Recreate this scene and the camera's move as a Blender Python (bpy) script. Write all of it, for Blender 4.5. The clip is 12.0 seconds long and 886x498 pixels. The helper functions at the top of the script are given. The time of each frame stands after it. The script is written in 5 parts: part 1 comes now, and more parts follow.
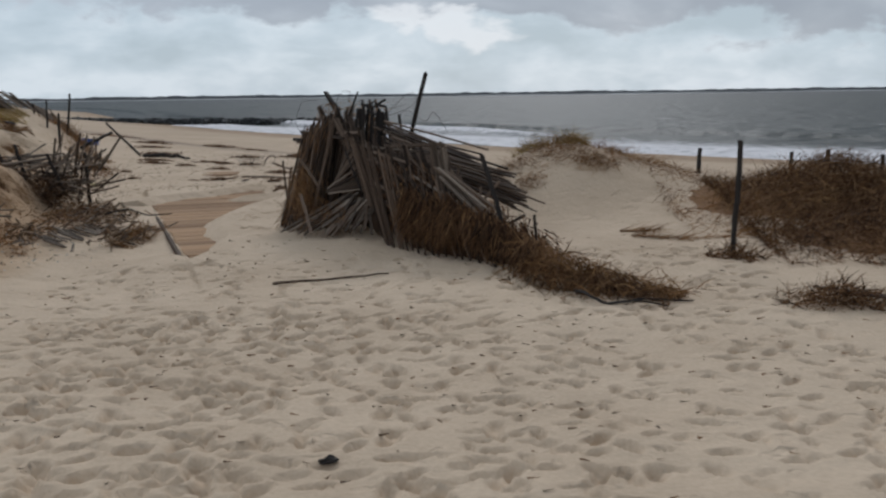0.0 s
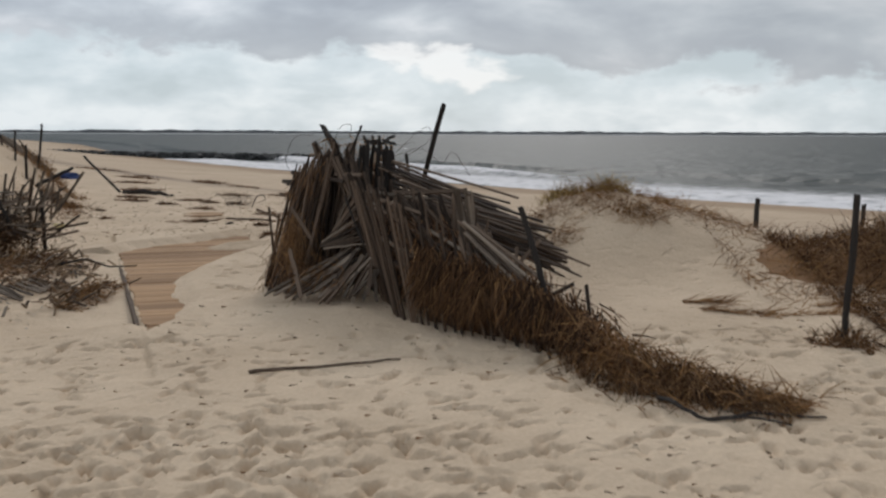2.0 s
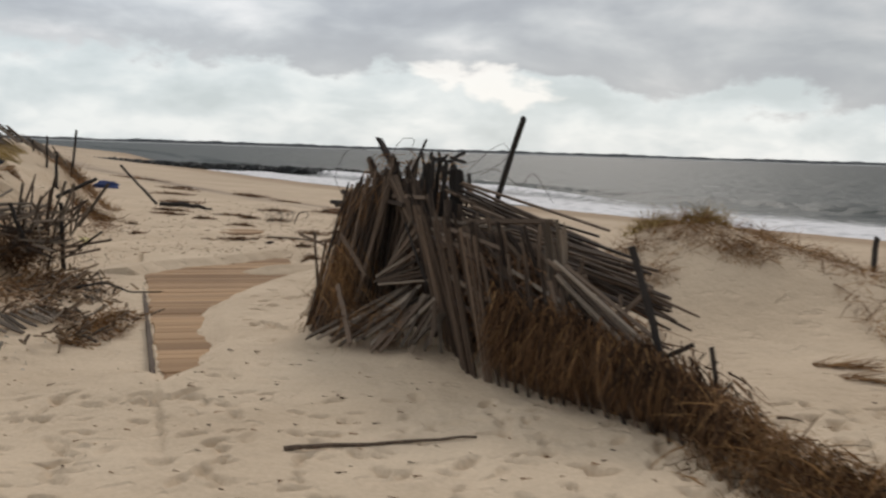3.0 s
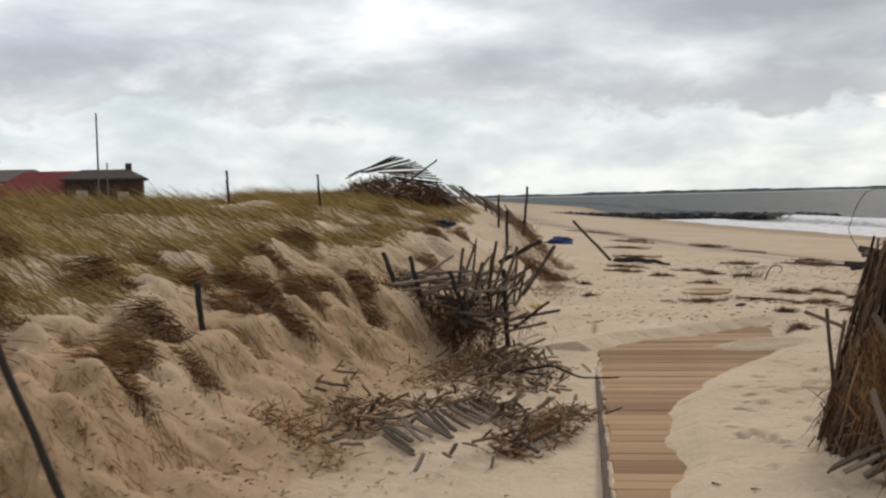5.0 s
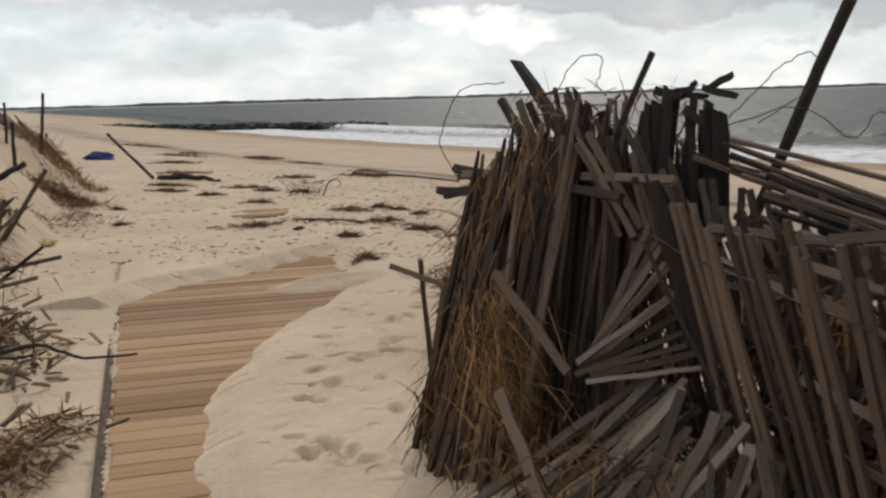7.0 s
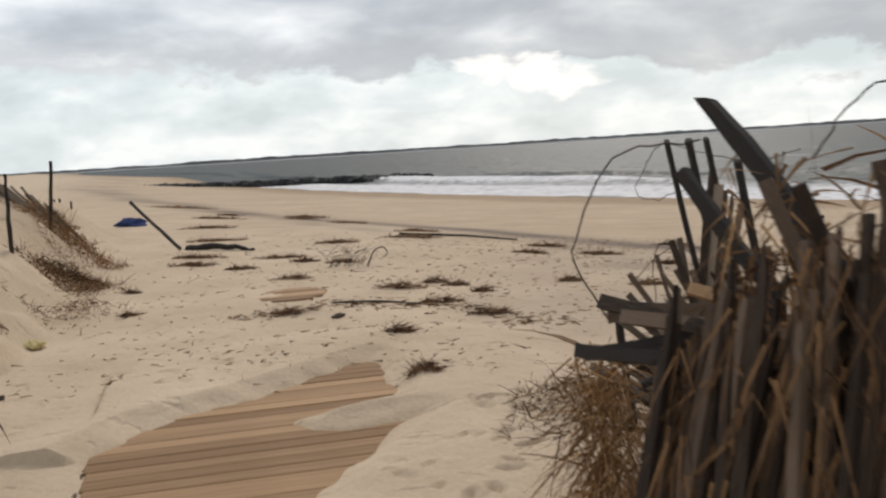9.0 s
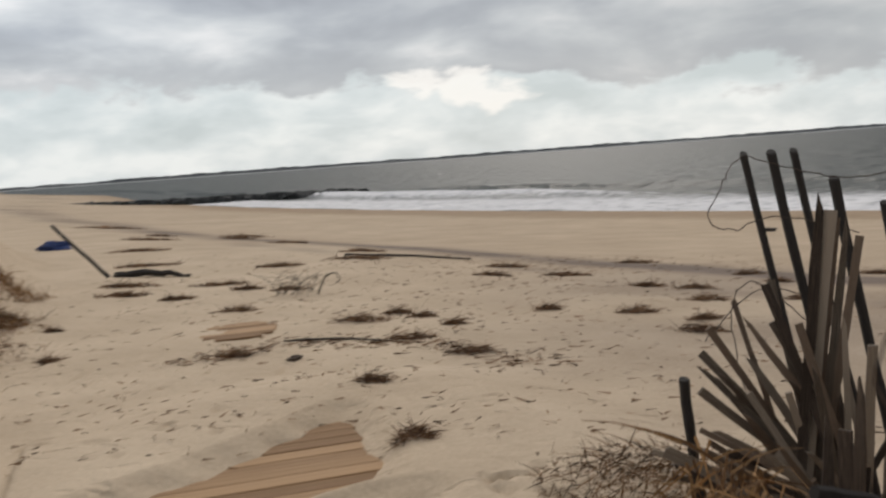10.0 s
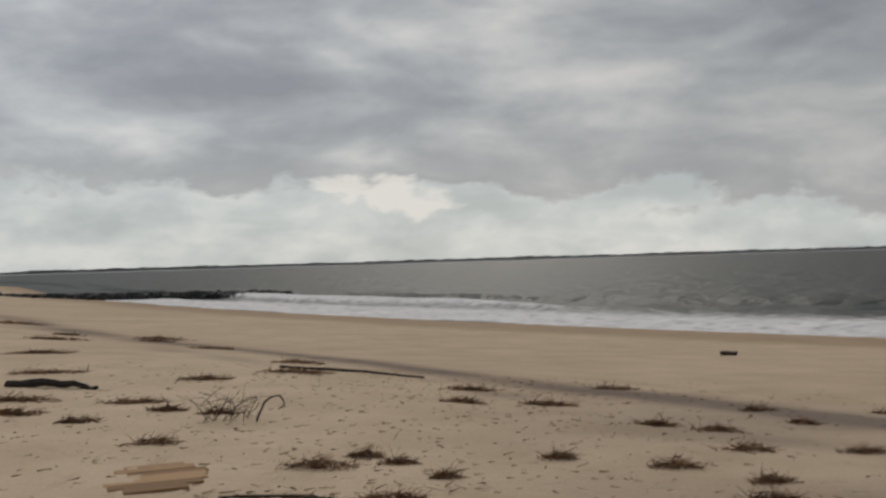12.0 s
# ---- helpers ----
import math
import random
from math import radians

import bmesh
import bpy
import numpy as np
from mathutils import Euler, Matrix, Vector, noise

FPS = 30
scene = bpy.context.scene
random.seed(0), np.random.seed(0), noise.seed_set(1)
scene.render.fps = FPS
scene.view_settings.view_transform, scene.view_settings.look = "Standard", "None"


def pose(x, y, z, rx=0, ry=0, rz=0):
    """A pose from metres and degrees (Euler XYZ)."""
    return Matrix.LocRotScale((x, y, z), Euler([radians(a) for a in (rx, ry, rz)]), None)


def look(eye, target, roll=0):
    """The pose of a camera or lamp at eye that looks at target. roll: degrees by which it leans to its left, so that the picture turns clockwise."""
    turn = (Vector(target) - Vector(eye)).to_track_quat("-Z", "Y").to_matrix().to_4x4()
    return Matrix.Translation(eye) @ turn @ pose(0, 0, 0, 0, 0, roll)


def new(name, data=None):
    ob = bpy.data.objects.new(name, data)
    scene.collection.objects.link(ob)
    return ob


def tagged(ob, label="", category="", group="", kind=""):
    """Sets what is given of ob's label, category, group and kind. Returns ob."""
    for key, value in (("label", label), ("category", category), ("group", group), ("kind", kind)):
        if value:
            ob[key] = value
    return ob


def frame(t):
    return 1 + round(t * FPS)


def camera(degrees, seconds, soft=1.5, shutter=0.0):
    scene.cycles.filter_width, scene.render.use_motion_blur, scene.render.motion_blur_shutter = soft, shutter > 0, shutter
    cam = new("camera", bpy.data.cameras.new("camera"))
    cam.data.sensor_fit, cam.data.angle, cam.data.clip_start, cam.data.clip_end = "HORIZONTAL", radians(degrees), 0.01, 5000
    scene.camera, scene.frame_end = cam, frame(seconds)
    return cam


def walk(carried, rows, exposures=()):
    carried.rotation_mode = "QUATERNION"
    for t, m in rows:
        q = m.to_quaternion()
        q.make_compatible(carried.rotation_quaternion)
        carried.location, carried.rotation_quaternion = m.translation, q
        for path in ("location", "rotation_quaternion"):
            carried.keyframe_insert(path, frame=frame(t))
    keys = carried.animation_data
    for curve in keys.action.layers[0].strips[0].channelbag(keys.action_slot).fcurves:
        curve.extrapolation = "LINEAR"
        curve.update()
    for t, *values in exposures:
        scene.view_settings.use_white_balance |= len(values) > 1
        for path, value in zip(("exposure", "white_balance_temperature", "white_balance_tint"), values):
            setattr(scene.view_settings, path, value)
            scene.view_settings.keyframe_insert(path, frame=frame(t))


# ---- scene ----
cam = camera(46.1, 12.0, soft=2.4, shutter=0.4)
PATH = [
    (0, (0.294, -0.482, 1.494), (0.236, 1.496, 1.2), -0.8),
    (0.5, (0.279, 0.021, 1.454), (0.163, 1.996, 1.155), -2.1),
    (1, (0.255, 0.673, 1.412), (0.105, 2.643, 1.102), -3.9),
    (1.5, (0.116, 1.052, 1.422), (0.008, 3.03, 1.143), -2.3),
    (2, (0.009, 1.447, 1.472), (-0.034, 3.434, 1.25), 0.2),
    (2.5, (-0.102, 2.165, 1.455), (-0.157, 4.155, 1.265), 1.2),
    (4.5, (-0.867, 4.289, 1.47), (-1.591, 6.147, 1.309), -0.4),
    (5, (-0.915, 4.714, 1.454), (-1.855, 6.477, 1.356), -1.4),
    (5.5, (-1.021, 5.188, 1.441), (-1.824, 7.017, 1.353), -1.8),
    (6, (-1.107, 5.829, 1.445), (-1.702, 7.733, 1.303), -2.1),
    (6.5, (-1.198, 6.378, 1.388), (-1.54, 8.334, 1.154), -1.8),
    (7, (-1.352, 6.806, 1.399), (-1.499, 8.78, 1.11), -1.6),
    (7.5, (-1.429, 7.281, 1.4), (-1.568, 9.261, 1.151), -0.9),
    (9.5, (-1.882, 9.382, 1.493), (-2.13, 11.358, 1.306), -4.2),
    (10, (-2.115, 9.974, 1.501), (-2.219, 11.963, 1.326), -4.2),
    (10.5, (-2.295, 10.675, 1.469), (-2.21, 12.669, 1.333), -4.6),
    (11, (-2.414, 11.204, 1.505), (-2.323, 13.2, 1.407), -4.8),
    (11.5, (-2.535, 11.802, 1.472), (-2.512, 13.801, 1.417), -4.1),
    (12, (-2.718, 12.075, 1.493), (-2.661, 14.074, 1.515), -1.7),
]
walk(cam, [(t, look(eye, target, roll)) for t, eye, target, roll in PATH],
     exposures=[(0, -0.28, 5950, 12), (1.5, -0.15, 5950, 12), (2.5, -0.02, 6650, 13), (4.5, 0.06, 6650, 13), (5, 0.13, 6700, 13), (5.5, 0.04, 6750, 13), (6, -0.03, 6700, 13), (6.5, 0.08, 6650, 13), (7, 0.16, 6650, 13), (7.5, 0.36, 6650, 13), (9.5, 0.08, 6650, 13), (10.5, -0.12, 6700, 13), (11.5, -0.27, 6700, 13), (12, -0.45, 6800, 13)])

import functools

# ---- world, sun, exposure ----
SUN_AZ, SUN_EL = 4.0, 34.0      # degrees from +y towards +x, and above the horizon
scene.view_settings.exposure = 0.0
world = bpy.data.worlds.new("overcast_sky")
world.use_nodes = True
scene.world = world
wn, wl = world.node_tree.nodes, world.node_tree.links
wn.clear()


def wnode(kind, **props):
    n = wn.new(kind)
    for key, value in props.items():
        if key == "operation":
            n.operation = value
        elif key == "blend_type":
            n.blend_type = value
        elif key == "noise_dimensions":
            n.noise_dimensions = value
    return n


def wmath(op, a, b=None, clamp=False):
    n = wn.new("ShaderNodeMath")
    n.operation, n.use_clamp = op, clamp
    for k, v in enumerate((a, b)):
        if v is None:
            continue
        if isinstance(v, (int, float)):
            n.inputs[k].default_value = v
        else:
            wl.new(v, n.inputs[k])
    return n.outputs[0]


def wramp(fac, stops):
    n = wn.new("ShaderNodeValToRGB")
    els = n.color_ramp.elements
    els[0].position, els[0].color = stops[0][0], (*stops[0][1], 1)
    els[1].position, els[1].color = stops[-1][0], (*stops[-1][1], 1)
    for p, c in stops[1:-1]:
        els.new(p).color = (*c, 1)
    wl.new(fac, n.inputs[0])
    return n.outputs[0]


def wmix(fac, a, b, kind="MIX"):
    n = wn.new("ShaderNodeMixRGB")
    n.blend_type = kind
    for k, v in enumerate((fac, a, b)):
        if isinstance(v, (int, float)):
            n.inputs[k].default_value = v
        elif isinstance(v, tuple):
            n.inputs[k].default_value = (*v, 1)
        else:
            wl.new(v, n.inputs[k])
    return n.outputs[0]


sky = wn.new("ShaderNodeTexSky")
sky.sky_type, sky.sun_disc = "NISHITA", False
sky.sun_elevation, sky.sun_rotation = radians(SUN_EL), radians(SUN_AZ)
coord = wn.new("ShaderNodeTexCoord")
sep = wn.new("ShaderNodeSeparateXYZ")
wl.new(coord.outputs["Generated"], sep.inputs[0])
up = wmath("MAXIMUM", sep.outputs[2], 0.0)


def cloud(scale, detail, rough, shift, tall, distort=0.0):
    m = wn.new("ShaderNodeMapping")
    m.inputs["Location"].default_value = shift
    m.inputs["Scale"].default_value = (1, 1, tall)
    wl.new(coord.outputs["Generated"], m.inputs[0])
    n = wn.new("ShaderNodeTexNoise")
    n.inputs["Scale"].default_value, n.inputs["Detail"].default_value = scale, detail
    n.inputs["Roughness"].default_value, n.inputs["Distortion"].default_value = rough, distort
    wl.new(m.outputs[0], n.inputs[0])
    return n.outputs[0]


def wstep(v, lo, hi):
    n = wn.new("ShaderNodeMapRange")
    n.interpolation_type = "SMOOTHSTEP"
    n.inputs["From Min"].default_value, n.inputs["From Max"].default_value = lo, hi
    wl.new(v, n.inputs["Value"])
    return n.outputs[0]


big = cloud(2.6, 4, 0.5, (3.1, 1.7, 0.6), 3.2, 0.25)
mid = cloud(6.5, 5, 0.52, (8.3, 2.2, 0.4), 2.6, 0.3)
puff = cloud(15.0, 4, 0.5, (1.3, 5.2, 2.4), 2.2, 0.2)
wisp = cloud(38.0, 4, 0.55, (4.3, 2.2, 1.4), 1.8, 0.2)
billow = wmath("ADD", wmath("ADD", wmath("MULTIPLY", big, 0.56), wmath("MULTIPLY", mid, 0.35)), wmath("MULTIPLY", puff, 0.09))
deck_tone = wramp(billow, [(0.38, (0.29, 0.325, 0.37)), (0.45, (0.385, 0.43, 0.475)), (0.52, (0.54, 0.59, 0.62)), (0.61, (0.82, 0.845, 0.85))])
# bright thin layer low over the sea; its upper rim is the ragged base of the grey deck, higher on the landward side
seaward, inland = wmath("MAXIMUM", sep.outputs[0], 0.0), wmath("MINIMUM", sep.outputs[0], 0.0)
rim = wmath("ADD", wmath("ADD", wmath("MULTIPLY", seaward, -0.085), wmath("MULTIPLY", inland, -0.03)), 0.071)
ragged = wmath("ADD", wmath("MULTIPLY", wmath("SUBTRACT", mid, 0.5), 0.10), wmath("ADD", wmath("MULTIPLY", wmath("SUBTRACT", puff, 0.5), 0.06), wmath("MULTIPLY", wmath("SUBTRACT", wisp, 0.5), 0.035)))
under = wmath("SUBTRACT", wmath("ADD", sep.outputs[2], ragged), rim)
in_deck = wstep(under, -0.006, 0.010)
haze_tone = wramp(wmath("ADD", wmath("MULTIPLY", mid, 0.5), wmath("MULTIPLY", puff, 0.5)), [(0.38, (0.53, 0.62, 0.65)), (0.49, (0.64, 0.73, 0.76)), (0.60, (0.81, 0.88, 0.89))])
# the deck thickens out to sea
thick = wmath("SUBTRACT", 1.0, wmath("MULTIPLY", wmath("MULTIPLY", sep.outputs[0], 0.55), wmath("MULTIPLY", sep.outputs[2], 9.0, True)))
deck_tone = wmix(1.0, deck_tone, thick, "MULTIPLY")
base_shade = wmath("MULTIPLY", wmath("SUBTRACT", 1.0, wstep(under, 0.004, 0.055)), 0.62)
deck_tone = wmix(base_shade, deck_tone, (0.40, 0.44, 0.48))
grey = wmix(in_deck, haze_tone, deck_tone)
# thin place in the cloud on the sun's side
gx = wmath("MULTIPLY", wmath("ADD", sep.outputs[0], 0.022), 17.0)
gz = wmath("MULTIPLY", wmath("SUBTRACT", sep.outputs[2], 0.064), 40.0)
gap_r = wmath("ADD", wmath("ADD", wmath("MULTIPLY", gx, gx), wmath("MULTIPLY", gz, gz)), wmath("MULTIPLY", wmath("SUBTRACT", puff, 0.5), 7.0))
gap = wmath("SUBTRACT", 1.0, wstep(gap_r, 0.2, 1.1))
grey = wmix(wmath("MULTIPLY", gap, 0.8), grey, (0.97, 0.98, 0.95))
clear = wn.new("ShaderNodeMixRGB")
clear.blend_type = "MULTIPLY"
clear.inputs[0].default_value, clear.inputs[2].default_value = 1.0, (0.10, 0.10, 0.10, 1)
wl.new(sky.outputs[0], clear.inputs[1])
over = wmix(0.93, clear.outputs[0], grey)
bg = wn.new("ShaderNodeBackground")
bg.inputs["Strength"].default_value = 1.0
wl.new(over, bg.inputs[0])
out = wn.new("ShaderNodeOutputWorld")
wl.new(bg.outputs[0], out.inputs[0])

sun_data = bpy.data.lights.new("sun", "SUN")
sun_data.energy, sun_data.angle, sun_data.color = 1.1, radians(14), (1.0, 0.95, 0.87)
sun = new("sun", sun_data)
a, e = radians(SUN_AZ), radians(SUN_EL)
sun.matrix_world = look((0, 0, 0), (-math.sin(a) * math.cos(e), -math.cos(a) * math.cos(e), -math.sin(e)))


# ---- materials ----
def material(name, dark, light, scale=4.0, rough=0.85, bump=0.3, stretch=(1, 1, 1), fine=60.0, fine_mix=0.35, spread=0.0, bump_size=0.01, coords="Object"):
    """Two-scale colour variation with matching relief; spread: how far pieces differ from one another."""
    m = bpy.data.materials.new(name)
    m.use_nodes = True
    n, l = m.node_tree.nodes, m.node_tree.links
    b = n["Principled BSDF"]
    b.inputs["Roughness"].default_value = rough
    b.inputs["Specular IOR Level"].default_value = 0.25
    tc, mp = n.new("ShaderNodeTexCoord"), n.new("ShaderNodeMapping")
    mp.inputs["Scale"].default_value = stretch
    if coords == "World":
        g = n.new("ShaderNodeNewGeometry")
        l.new(g.outputs["Position"], mp.inputs[0])
    else:
        l.new(tc.outputs["Object"], mp.inputs[0])
    t1, t2 = n.new("ShaderNodeTexNoise"), n.new("ShaderNodeTexNoise")
    t1.inputs["Scale"].default_value, t1.inputs["Detail"].default_value = scale, 5
    t2.inputs["Scale"].default_value, t2.inputs["Detail"].default_value = fine, 3
    l.new(mp.outputs[0], t1.inputs[0]), l.new(mp.outputs[0], t2.inputs[0])
    mx = n.new("ShaderNodeMixRGB")
    mx.inputs[0].default_value = fine_mix
    l.new(t1.outputs[0], mx.inputs[1]), l.new(t2.outputs[0], mx.inputs[2])
    fac = mx.outputs[0]
    if spread:
        info, geo = n.new("ShaderNodeObjectInfo"), n.new("ShaderNodeNewGeometry")
        add = n.new("ShaderNodeMath")
        add.operation = "ADD"
        l.new(info.outputs["Random"], add.inputs[0]), l.new(geo.outputs["Random Per Island"], add.inputs[1])
        fr = n.new("ShaderNodeMath")
        fr.operation = "FRACT"
        l.new(add.outputs[0], fr.inputs[0])
        ma = n.new("ShaderNodeMath")
        ma.operation = "MULTIPLY_ADD"
        l.new(fr.outputs[0], ma.inputs[0])
        ma.inputs[1].default_value = spread
        sub = n.new("ShaderNodeMath")
        sub.operation = "SUBTRACT"
        l.new(fac, sub.inputs[0])
        sub.inputs[1].default_value = spread / 2
        l.new(sub.outputs[0], ma.inputs[2])
        fac = ma.outputs[0]
    r = n.new("ShaderNodeValToRGB")
    r.color_ramp.elements[0].position, r.color_ramp.elements[0].color = 0.3, (*dark, 1)
    r.color_ramp.elements[1].position, r.color_ramp.elements[1].color = 0.7, (*light, 1)
    l.new(fac, r.inputs[0])
    l.new(r.outputs[0], b.inputs["Base Color"])
    if bump:
        bp = n.new("ShaderNodeBump")
        bp.inputs["Strength"].default_value, bp.inputs["Distance"].default_value = bump, bump_size
        l.new(mx.outputs[0], bp.inputs["Height"])
        l.new(bp.outputs[0], b.inputs["Normal"])
    return m


SAND = material("dry_sand", (0.52, 0.39, 0.265), (0.71, 0.555, 0.395), scale=0.9, rough=0.95, bump=0.6, fine=38, fine_mix=0.4, bump_size=0.012, coords="World")
sn, sl = SAND.node_tree.nodes, SAND.node_tree.links
sand_bsdf = sn["Principled BSDF"]
sand_col = sand_bsdf.inputs["Base Color"].links[0].from_socket
for key, tint in (("streak", (0.36, 0.345, 0.38, 1)), ("wet", (0.62, 0.56, 0.50, 1)), ("damp", (0.78, 0.68, 0.57, 1))):
    sa, sm_ = sn.new("ShaderNodeAttribute"), sn.new("ShaderNodeMixRGB")
    sa.attribute_name, sm_.blend_type = key, "MULTIPLY"
    sm_.inputs[2].default_value = tint
    sl.new(sa.outputs["Fac"], sm_.inputs[0]), sl.new(sand_col, sm_.inputs[1])
    sand_col = sm_.outputs[0]
sl.new(sand_col, sand_bsdf.inputs["Base Color"])
# trodden pits as fine relief
pit_geo, pit_map, pit_tex = sn.new("ShaderNodeNewGeometry"), sn.new("ShaderNodeMapping"), sn.new("ShaderNodeTexNoise")
pit_map.inputs["Scale"].default_value = (1.0, 1.25, 1.0)
pit_tex.inputs["Scale"].default_value, pit_tex.inputs["Detail"].default_value = 5.5, 2
pit_ramp, pit_bump = sn.new("ShaderNodeMapRange"), sn.new("ShaderNodeBump")
pit_ramp.interpolation_type = "SMOOTHSTEP"
pit_ramp.inputs["From Min"].default_value, pit_ramp.inputs["From Max"].default_value = 0.60, 0.70
pit_ramp.inputs["To Min"].default_value, pit_ramp.inputs["To Max"].default_value = 1.0, 0.0
pit_bump.inputs["Strength"].default_value, pit_bump.inputs["Distance"].default_value = 0.45, 0.03
sl.new(pit_geo.outputs["Position"], pit_map.inputs[0]), sl.new(pit_map.outputs[0], pit_tex.inputs[0])
sl.new(pit_tex.outputs[0], pit_ramp.inputs["Value"]), sl.new(pit_ramp.outputs[0], pit_bump.inputs["Height"])
sl.new(sand_bsdf.inputs["Normal"].links[0].from_socket, pit_bump.inputs["Normal"])
sl.new(pit_bump.outputs[0], sand_bsdf.inputs["Normal"])
hum_tex, hum_bump = sn.new("ShaderNodeTexNoise"), sn.new("ShaderNodeBump")
hum_tex.inputs["Scale"].default_value, hum_tex.inputs["Detail"].default_value, hum_tex.inputs["Roughness"].default_value = 1.7, 5, 0.62
hum_bump.inputs["Strength"].default_value, hum_bump.inputs["Distance"].default_value = 0.55, 0.10
sl.new(pit_geo.outputs["Position"], hum_tex.inputs[0]), sl.new(hum_tex.outputs[0], hum_bump.inputs["Height"])
sl.new(pit_bump.outputs[0], hum_bump.inputs["Normal"]), sl.new(hum_bump.outputs[0], sand_bsdf.inputs["Normal"])
WOOD = material("weathered_slat_wood", (0.028, 0.019, 0.014), (0.185, 0.130, 0.092), scale=3.0, rough=0.9, bump=0.5, stretch=(12, 12, 1.2), fine=14, spread=0.5, bump_size=0.004)
DARKWOOD = material("tarred_stake_wood", (0.018, 0.015, 0.014), (0.05, 0.042, 0.036), scale=4.0, rough=0.8, bump=0.4, stretch=(8, 8, 1), fine=20, bump_size=0.004)
PLANK = material("fresh_deck_plank", (0.25, 0.142, 0.07), (0.47, 0.29, 0.155), scale=1.6, rough=0.85, bump=0.35, stretch=(1, 14, 14), fine=5, fine_mix=0.5, spread=0.5, bump_size=0.003)
THATCH = material("brown_dead_grass", (0.045, 0.024, 0.013), (0.25, 0.135, 0.062), scale=2.0, rough=0.95, bump=0, fine=30, spread=0.6, coords="World")
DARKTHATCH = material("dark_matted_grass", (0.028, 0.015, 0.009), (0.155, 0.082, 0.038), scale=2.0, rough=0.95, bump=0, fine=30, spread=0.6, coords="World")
STRAW = material("tawny_straw", (0.13, 0.066, 0.028), (0.36, 0.20, 0.085), scale=2.0, rough=0.9, bump=0, fine=30, spread=0.6, coords="World")
GRASS = material("dune_grass_blade", (0.17, 0.12, 0.038), (0.50, 0.35, 0.13), scale=0.8, rough=0.9, bump=0, fine=20, spread=0.6, coords="World")
WRACK = material("dried_wrack", (0.060, 0.033, 0.020), (0.28, 0.155, 0.080), scale=3.0, rough=0.95, bump=0, fine=40, spread=0.6, coords="World")
ROCK = material("wet_groyne_rock", (0.012, 0.013, 0.013), (0.045, 0.045, 0.043), scale=0.5, rough=0.75, bump=0.5, fine=4, bump_size=0.1, coords="World")
WIRE = material("rusted_wire", (0.03, 0.022, 0.018), (0.09, 0.06, 0.045), scale=20, rough=0.6, bump=0, fine=80)
BARK = material("brown_bark_chip", (0.075, 0.046, 0.028), (0.30, 0.205, 0.125), scale=3.0, rough=0.95, bump=0.4, stretch=(10, 10, 1.2), fine=14, spread=0.6, bump_size=0.004)
PALEWOOD = material("bleached_slat_wood", (0.075, 0.056, 0.041), (0.31, 0.245, 0.185), scale=3.0, rough=0.9, bump=0.5, stretch=(12, 12, 1.2), fine=14, spread=0.5, bump_size=0.004)


# ---- helpers for shapes ----
def mesh_object(name, verts, faces, mat, smooth=False):
    me = bpy.data.meshes.new(name)
    me.from_pydata(verts, [], faces)
    if smooth:
        me.polygons.foreach_set("use_smooth", [True] * len(me.polygons))
    if mat:
        me.materials.append(mat)
    me.update()
    return new(name, me)


def part(name, data, parent, label=""):
    """A mesh as one part under a thing; parents stand at the world's axes or carry their own place."""
    ob = new(name, data)
    ob.parent = parent
    if label:
        ob["label"] = label
    return ob


@functools.lru_cache(None)
def lattice(seed, size=256):
    return np.random.RandomState(seed).rand(size, size)


def noise2(x, y, scale, seed):
    """Smooth value noise in 0..1 on numpy arrays."""
    g = lattice(seed)
    u, v = np.asarray(x) / scale, np.asarray(y) / scale
    i, j = np.floor(u).astype(int), np.floor(v).astype(int)
    fu, fv = u - i, v - j
    fu, fv = fu * fu * (3 - 2 * fu), fv * fv * (3 - 2 * fv)
    n = g.shape[0]
    a, b = g[i % n, j % n], g[(i + 1) % n, j % n]
    c, d = g[i % n, (j + 1) % n], g[(i + 1) % n, (j + 1) % n]
    return (a * (1 - fu) + b * fu) * (1 - fv) + (c * (1 - fu) + d * fu) * fv


# ---- the lie of the land ----
SEA = -1.6
SHORE_X = [-900, -300, -90, -45, -28, -23, -10.7, -0.3, 8.6, 15.5, 30, 60, 140, 900]
SHORE_Y = [1700, 640, 245, 140, 108, 99, 79, 64, 53, 45, 29, -2, -70, -760]
TOE_Y = [-400, -10, 4, 8, 10.5, 12, 13, 15.5, 18.6, 20.5, 22, 25, 30, 60, 130, 600]
TOE_X = [-30, -5.5, -3.9, -4.05, -4.5, -4.9, -5.1, -5.7, -6.8, -7.4, -7.9, -9.1, -11.5, -30, -90, -380]
DECK_A, DECK_B = Vector((-2.30, 8.80)), Vector((-4.12, 13.70))     # left edge of the boardwalk
DECK_Z = 0.03
# outline of the boardwalk left bare by the sand
BARE = [(-2.30, 8.8), (-2.24, 9.3), (-2.38, 10.0), (-2.62, 10.6), (-2.82, 11.45), (-2.83, 12.35), (-2.8, 12.9), (-2.72, 13.55), (-2.61, 14.0), (-2.50, 14.30), (-2.68, 14.22), (-2.86, 14.10), (-3.06, 14.12), (-3.18, 14.26),
        (-3.05, 14.42), (-2.95, 14.50), (-2.76, 14.64), (-2.76, 14.92), (-3.09, 15.85), (-3.25, 15.5), (-3.42, 15.18), (-3.65, 14.8), (-3.85, 14.52), (-4.05, 14.2), (-4.12, 13.70)]


def shore_distance(x, y):
    return (y - np.interp(x, SHORE_X, SHORE_Y)) * 0.59


